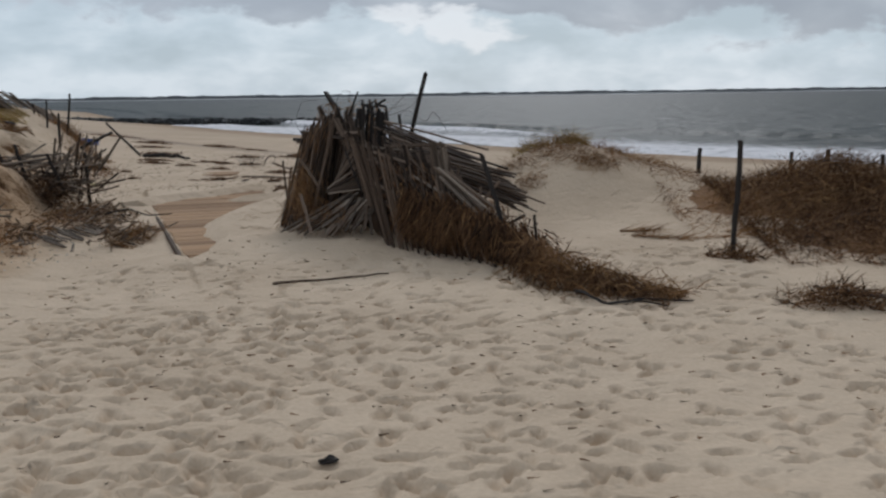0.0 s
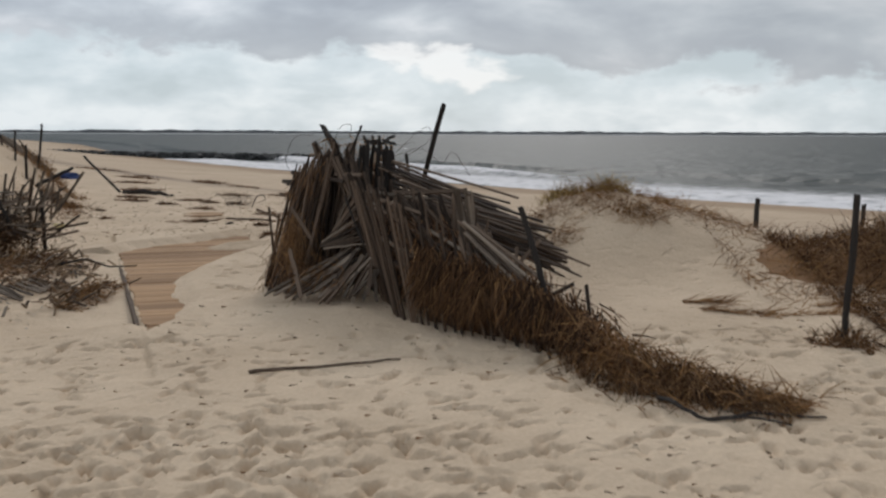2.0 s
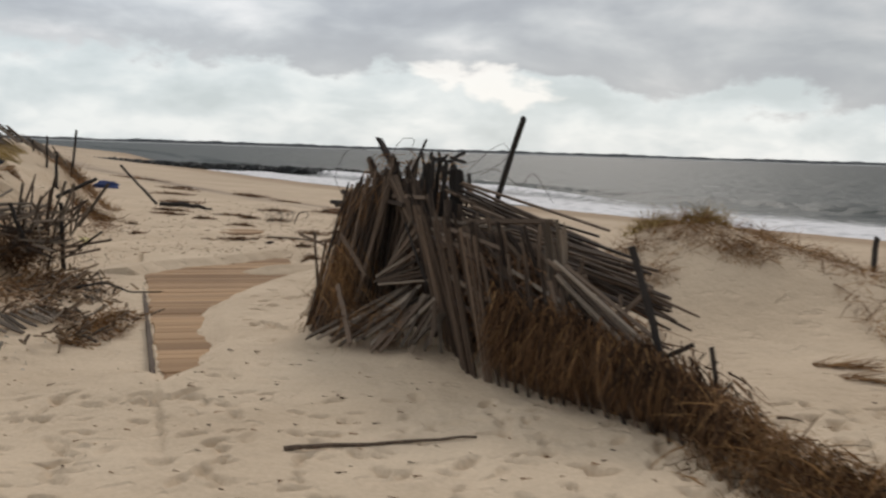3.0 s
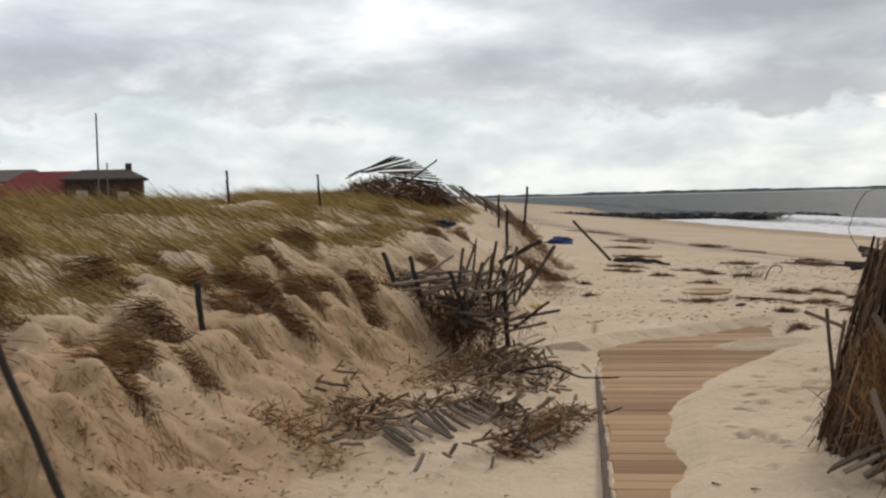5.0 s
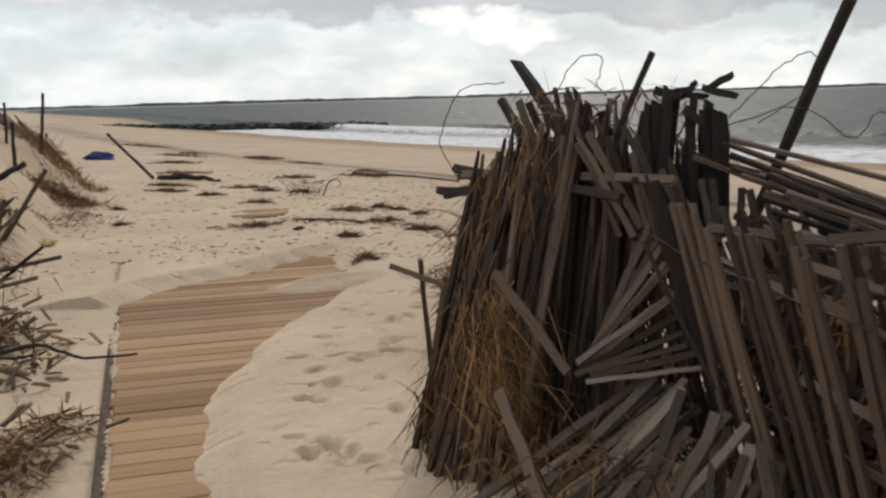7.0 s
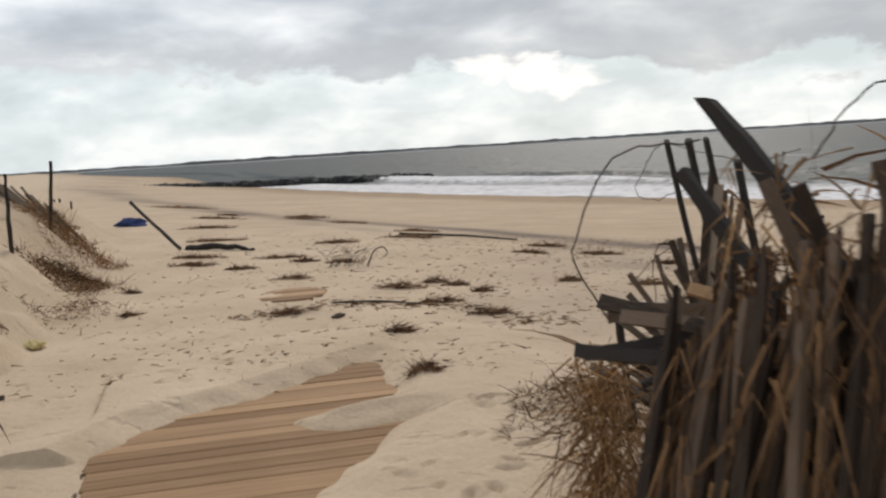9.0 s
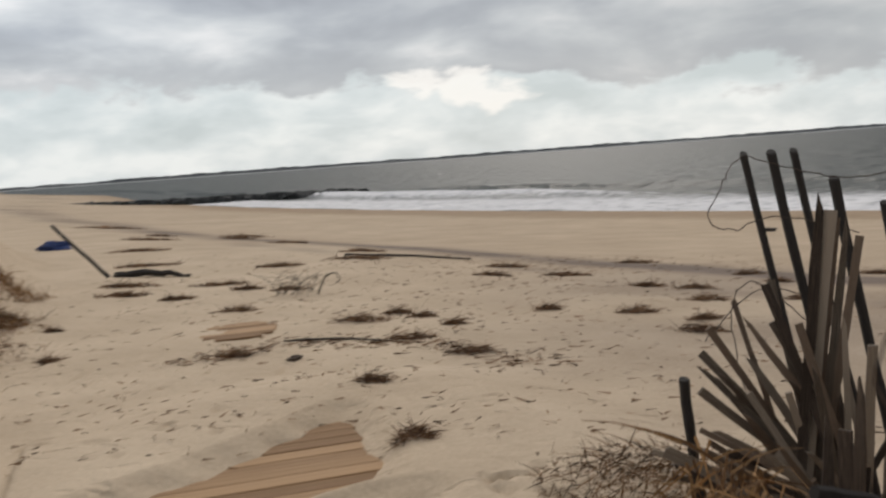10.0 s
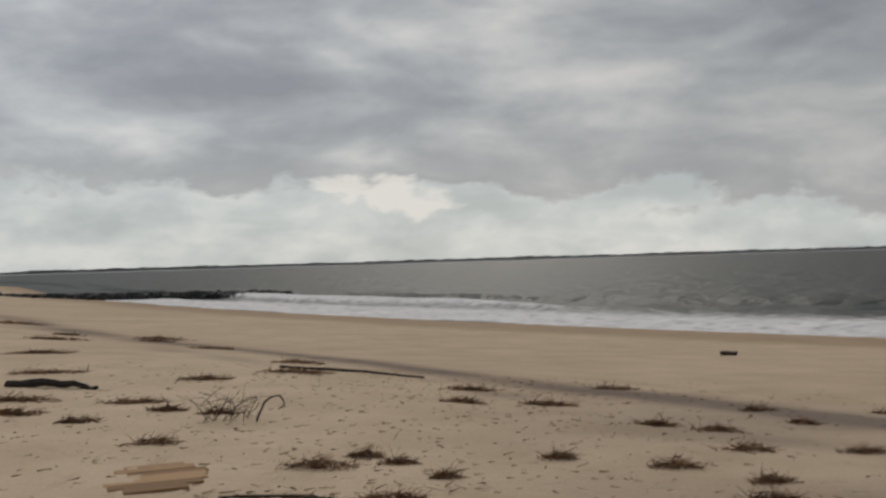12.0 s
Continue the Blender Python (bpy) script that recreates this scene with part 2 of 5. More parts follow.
def polygon_distance(x, y, poly):
    """Signed distance to a polygon, negative inside."""
    best, inside = np.full(np.shape(x), 1e9), np.zeros(np.shape(x), bool)
    for (ax, ay), (bx, by) in zip(poly, poly[1:] + poly[:1]):
        ex, ey = bx - ax, by - ay
        t = np.clip(((x - ax) * ex + (y - ay) * ey) / (ex * ex + ey * ey), 0, 1)
        best = np.minimum(best, np.hypot(x - ax - t * ex, y - ay - t * ey))
        cross = ((ay > y) != (by > y)) & (x < (bx - ax) * (y - ay) / (by - ay + 1e-12) + ax)
        inside ^= cross
    return np.where(inside, -best, best)


def bell(x, y, cx, cy, sx, sy, turn=0.0):
    c, s = math.cos(turn), math.sin(turn)
    u, v = (x - cx) * c + (y - cy) * s, -(x - cx) * s + (y - cy) * c
    return np.exp(-0.5 * ((u / sx) ** 2 + (v / sy) ** 2))


def dune_depth(x, y):
    return np.interp(y, TOE_Y, TOE_X) - x + 0.45 * (noise2(x, y, 1.6, 11) - 0.5) + 0.22 * (noise2(x, y, 0.5, 12) - 0.5)


def land(x, y):
    """Height of the sand, without footprints."""
    x, y = np.asarray(x, float), np.asarray(y, float)
    s = shore_distance(x, y)
    z = np.interp(s, [-60, -30, -26, -22, -19, 0, 40, 300], [0.0, 0.02, -0.06, -0.42, -0.72, -1.6, -4, -6])
    near = np.exp(-((np.hypot(x + 1, y - 10) / 30) ** 2))
    d = dune_depth(x, y)
    dune = np.interp(d, [0, 0.22, 0.8, 1.4, 2.6, 3.6, 6, 12, 20], [0, 0.20, 0.70, 0.95, 1.27, 1.42, 1.26, 0.98, 0.9])
    dune = dune + np.clip(d / 2, 0, 1) * (0.20 * (noise2(x, y, 2.3, 5) - 0.5) + 0.10 * (noise2(x, y, 0.7, 6) - 0.5))
    dune = dune * np.interp(y, [4, 9, 11.5, 600], [0.74, 0.82, 1, 1])
    scarp = np.clip(d / 0.4, 0, 1) * np.clip((2.6 - d) / 1.0, 0, 1)
    z = z + dune + scarp * (0.13 * (np.abs(noise2(x * 1.3, y, 0.60, 13) - 0.5) * 2 - 0.5) + 0.14 * (noise2(x, y, 0.24, 14) - 0.5) + 0.07 * (noise2(x, y, 0.11, 15) - 0.5))
    z = z + 0.09 * near * (noise2(x, y, 2.8, 1) - 0.5) + 0.035 * near * (noise2(x, y, 0.55, 2) - 0.5) + 0.014 * near * (noise2(x, y, 0.2, 3) - 0.5)
    z = z - 0.12 * bell(x, y, -3.3, 9.6, 0.6, 1.3, 0.25) + 0.12 * bell(x, y, -3.9, 10.2, 0.6, 0.9, 0.25)
    # wind-blown mound behind the fence, its ridge, the bank under the brush, sand piled against the heap
    z = z + 0.66 * bell(x, y, 1.2, 12.6, 0.85, 0.9) + 0.30 * bell(x, y, 2.9, 12.8, 1.2, 0.8) + 0.20 * bell(x, y, 1.9, 11.6, 0.9, 0.7)
    z = z + 0.30 * bell(x, y, 4.3, 10.9, 1.4, 1.3) + 0.16 * bell(x, y, -1.0, 10.0, 0.65, 0.7) + 0.12 * bell(x, y, 1.6, 8.2, 1.8, 1.8)
    z = z + 0.20 * bell(x, y, -9.0, 21.8, 0.55, 1.5, 0.35)
    # sand lying over and along the boardwalk
    gap = polygon_distance(x, y, BARE)
    edge_noise = 0.035 * (noise2(x, y, 0.16, 8) - 0.5) + 0.05 * (noise2(x, y, 0.5, 9) - 0.5)
    over = DECK_Z + np.clip(0.45 * gap, -0.10, np.interp(y, [8.0, 9.4], [0.0, 0.085])) + edge_noise * np.exp(-((gap / 0.12) ** 2))
    side = ((x - DECK_A.x) * (DECK_B.y - DECK_A.y) - (y - DECK_A.y) * (DECK_B.x - DECK_A.x)) / 5.2      # above 0 on the sea side of the edge
    far = np.where(side > -0.02, np.clip((np.clip(gap, 0, 9) - 0.9) / 0.8, 0, 1), np.clip(gap / 0.02, 0, 1))
    far = np.where((side <= -0.02) & (y < 8.95), np.clip(gap / 1.1, 0, 1), far)
    far = np.where((side <= -0.02) & (y > 13.6), np.clip((gap - 0.2) / 0.5, 0, 1), far)
    z = z * far + over * (1 - far)
    return z


def spaced(lo, hi, step, far, grow=1.12):
    """Grid lines, even between lo and hi and ever wider beyond."""
    mid = list(np.arange(lo, hi + step / 2, step))
    a, s = [lo], step
    while a[-1] > -far:
        s *= grow
        a.append(a[-1] - s)
    b, s = [mid[-1]], step
    while b[-1] < far:
        s *= grow
        b.append(b[-1] + s)
    return np.array(a[:0:-1] + mid + b[1:])


def grid_object(name, xs, ys, Z, mat, smooth=True):
    X, Y = np.meshgrid(xs, ys)
    co = np.stack([X, Y, Z], -1).reshape(-1, 3)
    nx, ny = len(xs), len(ys)
    i = np.arange(nx * ny).reshape(ny, nx)
    quads = np.stack([i[:-1, :-1], i[:-1, 1:], i[1:, 1:], i[1:, :-1]], -1).reshape(-1, 4)
    me = bpy.data.meshes.new(name)
    me.vertices.add(len(co))
    me.vertices.foreach_set("co", co.ravel())
    me.loops.add(quads.size)
    me.loops.foreach_set("vertex_index", quads.ravel().astype(np.int32))
    me.polygons.add(len(quads))
    me.polygons.foreach_set("loop_start", np.arange(0, quads.size, 4, dtype=np.int32))
    me.polygons.foreach_set("use_smooth", np.ones(len(quads), bool))
    me.materials.append(mat)
    me.update()
    me.validate()
    return new(name, me)


rng = np.random.RandomState(4)
xs = spaced(-6.4, 2.8, 0.022, 2600, 1.07)
ys = spaced(1.6, 15.6, 0.021, 2600, 1.055)
X, Y = np.meshgrid(xs, ys)
Z = land(X, Y)
# footprints: trodden field before the heap, and a line of them beside the boardwalk
steps = [(rng.uniform(-3.2, 2.6), rng.uniform(0.9, 8.6), rng.uniform(0, 3.1), 1.0) for _ in range(1300)]
steps += [(rng.normal(-1.0, 1.0), rng.uniform(1.5, 6.5), rng.uniform(0, 3.1), 1.0) for _ in range(760)]
steps += [(rng.normal(-2.05, 0.2) - 0.04 * (y - 9), y, rng.uniform(0, 3.1), 0.9) for y in rng.uniform(8.0, 14.5, 90)]
steps += [(rng.normal(-4.6, 1.4), y, rng.uniform(0, 3.1), 0.8) for y in rng.uniform(15.0, 21.0, 90)]
for px, py, turn, amount in steps:
    size, deep = rng.uniform(0.28, 0.60), amount * rng.uniform(0.018, 0.044)
    i0, i1 = np.searchsorted(xs, (px - 0.35, px + 0.35))
    j0, j1 = np.searchsorted(ys, (py - 0.35, py + 0.35))
    sx, sy = X[j0:j1, i0:i1], Y[j0:j1, i0:i1]
    if sx.size == 0 or float(polygon_distance(np.array([px]), np.array([py]), BARE)[0]) < 0.30:
        continue
    c, s_ = math.cos(turn), math.sin(turn)
    u, v = ((sx - px) * c + (sy - py) * s_) / (0.14 * size), (-(sx - px) * s_ + (sy - py) * c) / (0.06 * size)
    q = u * u + v * v
    Z[j0:j1, i0:i1] += deep * (-np.exp(-0.5 * q ** 3) + 0.16 * np.exp(-((np.sqrt(q) - 1.6) ** 2) / 0.10))
Z += 0.012 * (noise2(X, Y, 0.09, 31) - 0.5) * (1 + 2.2 * np.clip(dune_depth(X, Y), 0, 1)) * np.exp(-((np.hypot(X + 1, Y - 8) / 14) ** 2))
ground = tagged(grid_object("ground", xs, ys, Z, SAND), "pale tan beach sand with footprints, dune and wet shore", "sand", kind="structure")


def ground_z(x, y):
    """Height of the sand as built."""
    i, j = int(np.searchsorted(xs, x)) - 1, int(np.searchsorted(ys, y)) - 1
    u, v = (x - xs[i]) / (xs[i + 1] - xs[i]), (y - ys[j]) / (ys[j + 1] - ys[j])
    return float((Z[j, i] * (1 - u) + Z[j, i + 1] * u) * (1 - v) + (Z[j + 1, i] * (1 - u) + Z[j + 1, i + 1] * u) * v)


# dark mineral streak at the last high-water line, and the wet strip near the surf
S = shore_distance(X, Y) + 1.5 * (noise2(X, Y * 0.6, 5.0, 41) - 0.5)
streak = 1.3 * np.exp(-(((S + 22.3) / 0.75) ** 2)) * np.clip(0.35 + 1.5 * noise2(X, Y, 2.2, 42), 0, 1) + 0.5 * np.exp(-(((S + 24.6) / 0.5) ** 2)) * np.clip(3 * noise2(X, Y, 1.5, 43) - 1.4, 0, 1)
streak = streak + 0.6 * np.clip((X + 3) / 3, 0, 1) * np.exp(-(((Y - 20) / 6.0) ** 2)) * (0.3 + np.clip(2.4 * noise2(X * 0.6, Y, 1.8, 46) - 0.45, 0, 0.7))
wet = np.clip(np.clip((S + 7.5) / 4.0, 0, 1) + np.clip((S + 33) / 9, 0, 1) * (0.22 + 0.3 * noise2(X, Y, 3.0, 45)), 0, 1)
deep_in = dune_depth(X, Y)
damp = np.clip((deep_in + 0.5) / 0.7, 0, 1) * np.clip((1.9 - deep_in) / 0.8, 0, 1) * np.clip(0.45 + 1.4 * noise2(X, Y, 0.8, 44), 0, 1) * np.clip((16 - Y) / 3, 0, 1)
for key, values in (("streak", streak), ("wet", wet), ("damp", damp)):
    attr = ground.data.attributes.new(key, "FLOAT", "POINT")
    attr.data.foreach_set("value", np.clip(values, 0, 1).ravel().astype(np.float32))

# ---- sea ----
WATER = bpy.data.materials.new("grey_sea_water")
WATER.use_nodes = True
n, l = WATER.node_tree.nodes, WATER.node_tree.links
b = n["Principled BSDF"]
b.inputs["IOR"].default_value = 1.33
b.inputs["Specular IOR Level"].default_value = 0.10
at, tx, tx2 = n.new("ShaderNodeAttribute"), n.new("ShaderNodeTexNoise"), n.new("ShaderNodeTexNoise")
at.attribute_name = "foam"
geo = n.new("ShaderNodeNewGeometry")
l.new(geo.outputs["Position"], tx.inputs[0]), l.new(geo.outputs["Position"], tx2.inputs[0])
tx.inputs["Scale"].default_value, tx.inputs["Detail"].default_value = 1.3, 6
tx2.inputs["Scale"].default_value, tx2.inputs["Detail"].default_value = 0.35, 6
sm = n.new("ShaderNodeMath")
sm.operation, sm.use_clamp = "MULTIPLY_ADD", True
su = n.new("ShaderNodeMath")
su.operation = "MULTIPLY_ADD"
l.new(tx.outputs[0], su.inputs[0])
su.inputs[1].default_value, su.inputs[2].default_value = 2.4, -1.75
l.new(at.outputs["Fac"], sm.inputs[0])
sm.inputs[1].default_value = 1.55
l.new(su.outputs[0], sm.inputs[2])
mx = n.new("ShaderNodeMixRGB")
mx.inputs[1].default_value, mx.inputs[2].default_value = (0.050, 0.058, 0.052, 1), (0.82, 0.79, 0.78, 1)
l.new(sm.outputs[0], mx.inputs[0])
l.new(mx.outputs[0], b.inputs["Base Color"])
rr = n.new("ShaderNodeMath")
rr.operation = "MULTIPLY_ADD"
l.new(sm.outputs[0], rr.inputs[0])
rr.inputs[1].default_value, rr.inputs[2].default_value = 0.4, 0.45
l.new(rr.outputs[0], b.inputs["Roughness"])
bp = n.new("ShaderNodeBump")
bp.inputs["Strength"].default_value, bp.inputs["Distance"].default_value = 1.0, 1.2
l.new(tx2.outputs[0], bp.inputs["Height"])
l.new(bp.outputs[0], b.inputs["Normal"])

sx_ = np.concatenate([-np.geomspace(1800, 61, 60), np.arange(-60, 42, 0.8), np.geomspace(42.5, 2200, 60)])
sd_ = np.concatenate([np.arange(-4, 34, 0.35), np.geomspace(34.5, 2600, 130)])
SX, SD = np.meshgrid(sx_, sd_)
SY = np.interp(SX, SHORE_X, SHORE_Y) + SD / 0.59
wob = 2.4 * (noise2(SX, SD * 0.2, 9.0, 21) - 0.5) + 1.0 * (noise2(SX, SD, 3.0, 22) - 0.5)
D = SD + wob
crest = 0.55 * np.exp(-(((D - 11.5) / 1.1) ** 2)) * np.clip(2.4 * noise2(SX, SD * 0.1, 14.0, 23) - 0.5, 0, 1) + 0.45 * np.exp(-(((D - 19) / 1.6) ** 2)) * np.clip(2.2 * noise2(SX, SD * 0.1, 20.0, 24) - 0.8, 0, 1)
swell = np.clip((D - 4) / 20, 0, 1) * (0.22 * (noise2(SX * 0.4, SY, 5.0, 25) - 0.5) + 0.35 * (noise2(SX * 0.5, SY, 16.0, 26) - 0.5))
WZ = SEA + 0.02 * np.clip(D, -1, 1) + 0.10 * np.exp(-(((D - 4.5) / 1.5) ** 2)) + crest + swell * np.clip(400 / (SD + 400), 0, 1)
foam = np.clip(1.75 - D / 8.0, 0, 1) * (D > -0.6) + np.clip(crest * 2.2, 0, 1) * (D < 13.0)
foam = np.maximum(foam, 0.7 * (noise2(SX * 0.35, SD, 4.0, 27) > 0.965) * (D > 18) * (D < 120))
foam = foam * np.where(D > 6, np.clip((SX + 24) / 6, 0, 1), SX > -41)
co = np.stack([SX, SY, WZ], -1).reshape(-1, 3)
ny, nx = SX.shape
idx = np.arange(nx * ny).reshape(ny, nx)
quads = np.stack([idx[:-1, :-1], idx[:-1, 1:], idx[1:, 1:], idx[1:, :-1]], -1).reshape(-1, 4)
me = bpy.data.meshes.new("water")
me.from_pydata(co.tolist(), [], quads.tolist())
me.polygons.foreach_set("use_smooth", np.ones(len(quads), bool))
fa = me.attributes.new("foam", "FLOAT", "POINT")
fa.data.foreach_set("value", foam.ravel().astype(np.float32))
me.materials.append(WATER)
tagged(new("water", me), "grey choppy sea with white breakers along the sand", "sea", kind="structure")


# ---- far shore ----
def strip(name, y, x0, x1, step, base, top, rough, seed, depth, mat):
    """A long low land form with an uneven top."""
    r = np.random.RandomState(seed)
    px = np.arange(x0, x1, step)
    hs = top * (0.45 + rough * np.interp(px, np.arange(x0, x1 + 60, 60), r.rand(len(np.arange(x0, x1 + 60, 60)))) + 0.2 * r.rand(len(px)))
    v, f = [], []
    for x, h in zip(px, hs):
        v += [(x, y, base), (x, y + depth * 0.1, base + h), (x, y + depth, base + h * 0.8), (x, y + depth, base)]
    for k in range(len(px) - 1):
        a, b = 4 * k, 4 * k + 4
        f += [(a, b, b + 1, a + 1), (a + 1, b + 1, b + 2, a + 2), (a + 2, b + 2, b + 3, a + 3)]
    return mesh_object(name, v, f, mat)


FARWOOD = material("hazy_far_scrub", (0.10, 0.105, 0.11), (0.17, 0.17, 0.165), scale=0.02, rough=1, bump=0, fine=0.2, coords="World")
FARSAND = material("hazy_far_sand", (0.42, 0.41, 0.39), (0.55, 0.54, 0.52), scale=0.01, rough=1, bump=0, fine=0.1, coords="World")
tagged(strip("backdrop_far_beach", 1490, -1700, 1700, 30, SEA - 0.5, 2.6, 0.3, 3, 40, FARSAND), "pale sand of the far low shore", "far shore", kind="structure")
tagged(strip("backdrop_far_scrub", 1560, -1700, 1700, 9, SEA - 0.5, 8.6, 0.22, 4, 60, FARWOOD), "dark scrub along the far low shore", "far shore", kind="structure")


# ---- groyne ----
def rock_mesh(seed, name="boulder"):
    bm = bmesh.new()
    bmesh.ops.create_icosphere(bm, subdivisions=2, radius=0.5)
    r = random.Random(seed)
    off = Vector((r.uniform(0, 50), r.uniform(0, 50), r.uniform(0, 50)))
    for v in bm.verts:
        v.co *= 0.75 + 0.6 * noise.noise(v.co * 2.2 + off)
        v.co.x *= 1.25
    me = bpy.data.meshes.new(name)
    bm.to_mesh(me), bm.free()
    me.materials.append(ROCK)
    return me


groyne = tagged(new("groyne"), "dark wet boulder groyne running out into the surf", "groyne", kind="")
groyne.location = (-36, 123, SEA)
rocks = [rock_mesh(k) for k in range(5)]
gr = random.Random(8)
for k in range(290):
    f = k / 289
    x = -15.3 - 68 * f
    y = np.interp(x, [-84, -66, -36, -15.3], [157, 146, 123, 112])
    ob = part("boulder", rocks[k % 5], groyne)
    size = gr.uniform(1.6, 1.95)
    ob.matrix_basis = Matrix.LocRotScale((x + 36 + gr.uniform(-.4, .4), y - 123 + gr.uniform(-0.9, 0.9), gr.uniform(0.05, 0.2)), Euler((gr.uniform(-.4, .4), gr.uniform(-.4, .4), gr.uniform(0, 6))), (size, size, size * 0.8))


# ---- boardwalk ----
boardwalk = tagged(new("boardwalk"), "tan plank boardwalk half buried in drifted sand", "boardwalk")
along = (DECK_B - DECK_A).normalized()
across = Vector((along.y, -along.x))
boardwalk.location = (DECK_A.x, DECK_A.y, DECK_Z)


def plank_mesh(seed):
    bm = bmesh.new()
    bmesh.ops.create_cube(bm, size=1)
    for v in bm.verts:
        v.co = Vector((v.co.x * 1.0, v.co.y * 0.1375, v.co.z * 0.038 - 0.019))
    bmesh.ops.bevel(bm, geom=bm.edges[:], offset=0.004, segments=1, affect="EDGES")
    me = bpy.data.meshes.new("plank")
    bm.to_mesh(me), bm.free()
    me.materials.append(PLANK)
    return me


plank = plank_mesh(0)
pr = random.Random(3)
pitch = 0.142
for k in range(52):
    length = 1.75 + pr.uniform(-0.015, 0.015)
    c = along * (pitch * (k + 0.5)) + across * (length / 2 + pr.uniform(-0.012, 0.012))
    ob = part("plank", plank, boardwalk)
    ob.matrix_basis = Matrix.LocRotScale((c.x, c.y, pr.uniform(-0.004, 0.004)), Euler((0, 0, math.atan2(across.y, across.x) + pr.uniform(-.004, .004))), (length, 1, 1))
bm = bmesh.new()
bmesh.ops.create_cube(bm, size=1)
for v in bm.verts:
    v.co = Vector((v.co.x * 0.04, v.co.y * 5.25, v.co.z * 0.22))
bmesh.ops.bevel(bm, geom=bm.edges[:], offset=0.005, segments=1, affect="EDGES")
me = bpy.data.meshes.new("edge_board")
bm.to_mesh(me), bm.free()
me.materials.append(WOOD)
edge = part("edge_board", me, boardwalk, "grey weathered edge board")
c = along * 2.62 - across * 0.03
edge.matrix_basis = Matrix.LocRotScale((c.x, c.y, -0.115), Euler((0, 0, math.atan2(along.y, along.x) - math.pi / 2)), (1, 1, 1))


# ---- slats, stakes, twigs, blades ----
def slat_mesh(seed, mat, ragged=0.0):
    """A split slat of unit size, long in z from 0 to 1, with a slight bow and worn ends."""
    r = random.Random(seed)
    bm = bmesh.new()
    rings, bow = [], r.uniform(-0.25, 0.25)
    for k in range(6):
        t = k / 5
        w = 0.5 * (1 + r.uniform(-0.10, 0.10))
        if k == 5:
            w *= 1 - ragged * r.uniform(0.2, 0.7)
        d = bow * (t - t * t) * 4
        side = r.uniform(-0.12, 0.12) * (0 < k < 5)
        rings.append([bm.verts.new((sx * w + side, sy * 0.5 + d, t + (sx * ragged * 0.03 if k == 5 else 0))) for sx, sy in ((-1, -1), (1, -1), (1, 1), (-1, 1))])
    for a, b in zip(rings, rings[1:]):
        for k in range(4):
            bm.faces.new((a[k], a[(k + 1) % 4], b[(k + 1) % 4], b[k]))
    bm.faces.new(rings[0][::-1]), bm.faces.new(rings[-1])
    me = bpy.data.meshes.new("slat")
    bm.to_mesh(me), bm.free()
    me.materials.append(mat)
    return me


def stake_mesh(seed, mat, sides=7):
    """A round worn stake of unit size, z from 0 to 1."""
    r = random.Random(seed)
    bm = bmesh.new()
    rings = []
    for k in range(9):
        t = k / 8
        cx, cy = (r.uniform(-.12, .12), r.uniform(-.12, .12)) if 0 < k < 8 else (0, 0)
        rad = 0.5 * (1 - 0.15 * t) * r.uniform(0.9, 1.08)
        rings.append([bm.verts.new((cx + rad * math.cos(2 * math.pi * j / sides), cy + rad * math.sin(2 * math.pi * j / sides), t + (r.uniform(-.01, .01) if k == 8 else 0))) for j in range(sides)])
    for a, b in zip(rings, rings[1:]):
        for k in range(sides):
            bm.faces.new((a[k], a[(k + 1) % sides], b[(k + 1) % sides], b[k]))
    bm.faces.new(rings[0][::-1]), bm.faces.new(rings[-1])
    me = bpy.data.meshes.new("stake")
    bm.to_mesh(me), bm.free()
    me.materials.append(mat)
    return me


SLATS = [slat_mesh(k, WOOD, 0.0 if k % 3 else 1.0) for k in range(9)]
CHIPS = [slat_mesh(20 + k, BARK, 1.0) for k in range(6)]
CHARS = [slat_mesh(60 + k, DARKWOOD, 0.6) for k in range(4)]
PALES = [slat_mesh(40 + k, PALEWOOD, 0.0 if k % 3 else 1.0) for k in range(6)]
STAKES = [stake_mesh(k, DARKWOOD) for k in range(3)]


def span(p, q, wide, thick, face=None):
    """Pose and scale of a unit slat from p to q; face: the way its flat side looks."""
    p, q = Vector(p), Vector(q)
    z = (q - p)
    length = z.length
    z.normalize()
    f = Vector(face) if face else Vector((0.1, -1, 0.05))
    x = f.cross(z)
    if x.length < 1e-3:
        x = Vector((1, 0, 0)).cross(z)
    x.normalize()
    y = z.cross(x)
    m = Matrix((x, y, z)).transposed().to_4x4()
    return Matrix.Translation(p) @ m @ Matrix.Diagonal((wide, thick, length, 1))


sr = random.Random(17)


def slat(parent, p, q, wide=0.038, thick=0.011, face=None, name="slat", mesh=None, label=""):
    ob = part(name, mesh or SLATS[sr.randrange(9)], parent, label)
    ob.matrix_basis = Matrix.Translation(-parent.location) @ span(p, q, wide * sr.uniform(0.40, 0.66), thick, face)
    return ob


def thing(name, place, label, category, group=""):
    ob = tagged(new(name), label, category, group)
    ob.location = place
    return ob


def stake(p, q, wide=0.05, label="dark weathered wooden stake stuck in the sand", name="stake", group="stakes"):
    ob = new(name, STAKES[sr.randrange(3)])
    ob.matrix_basis = span(p, q, wide, wide)
    return tagged(ob, label, "stake", group)


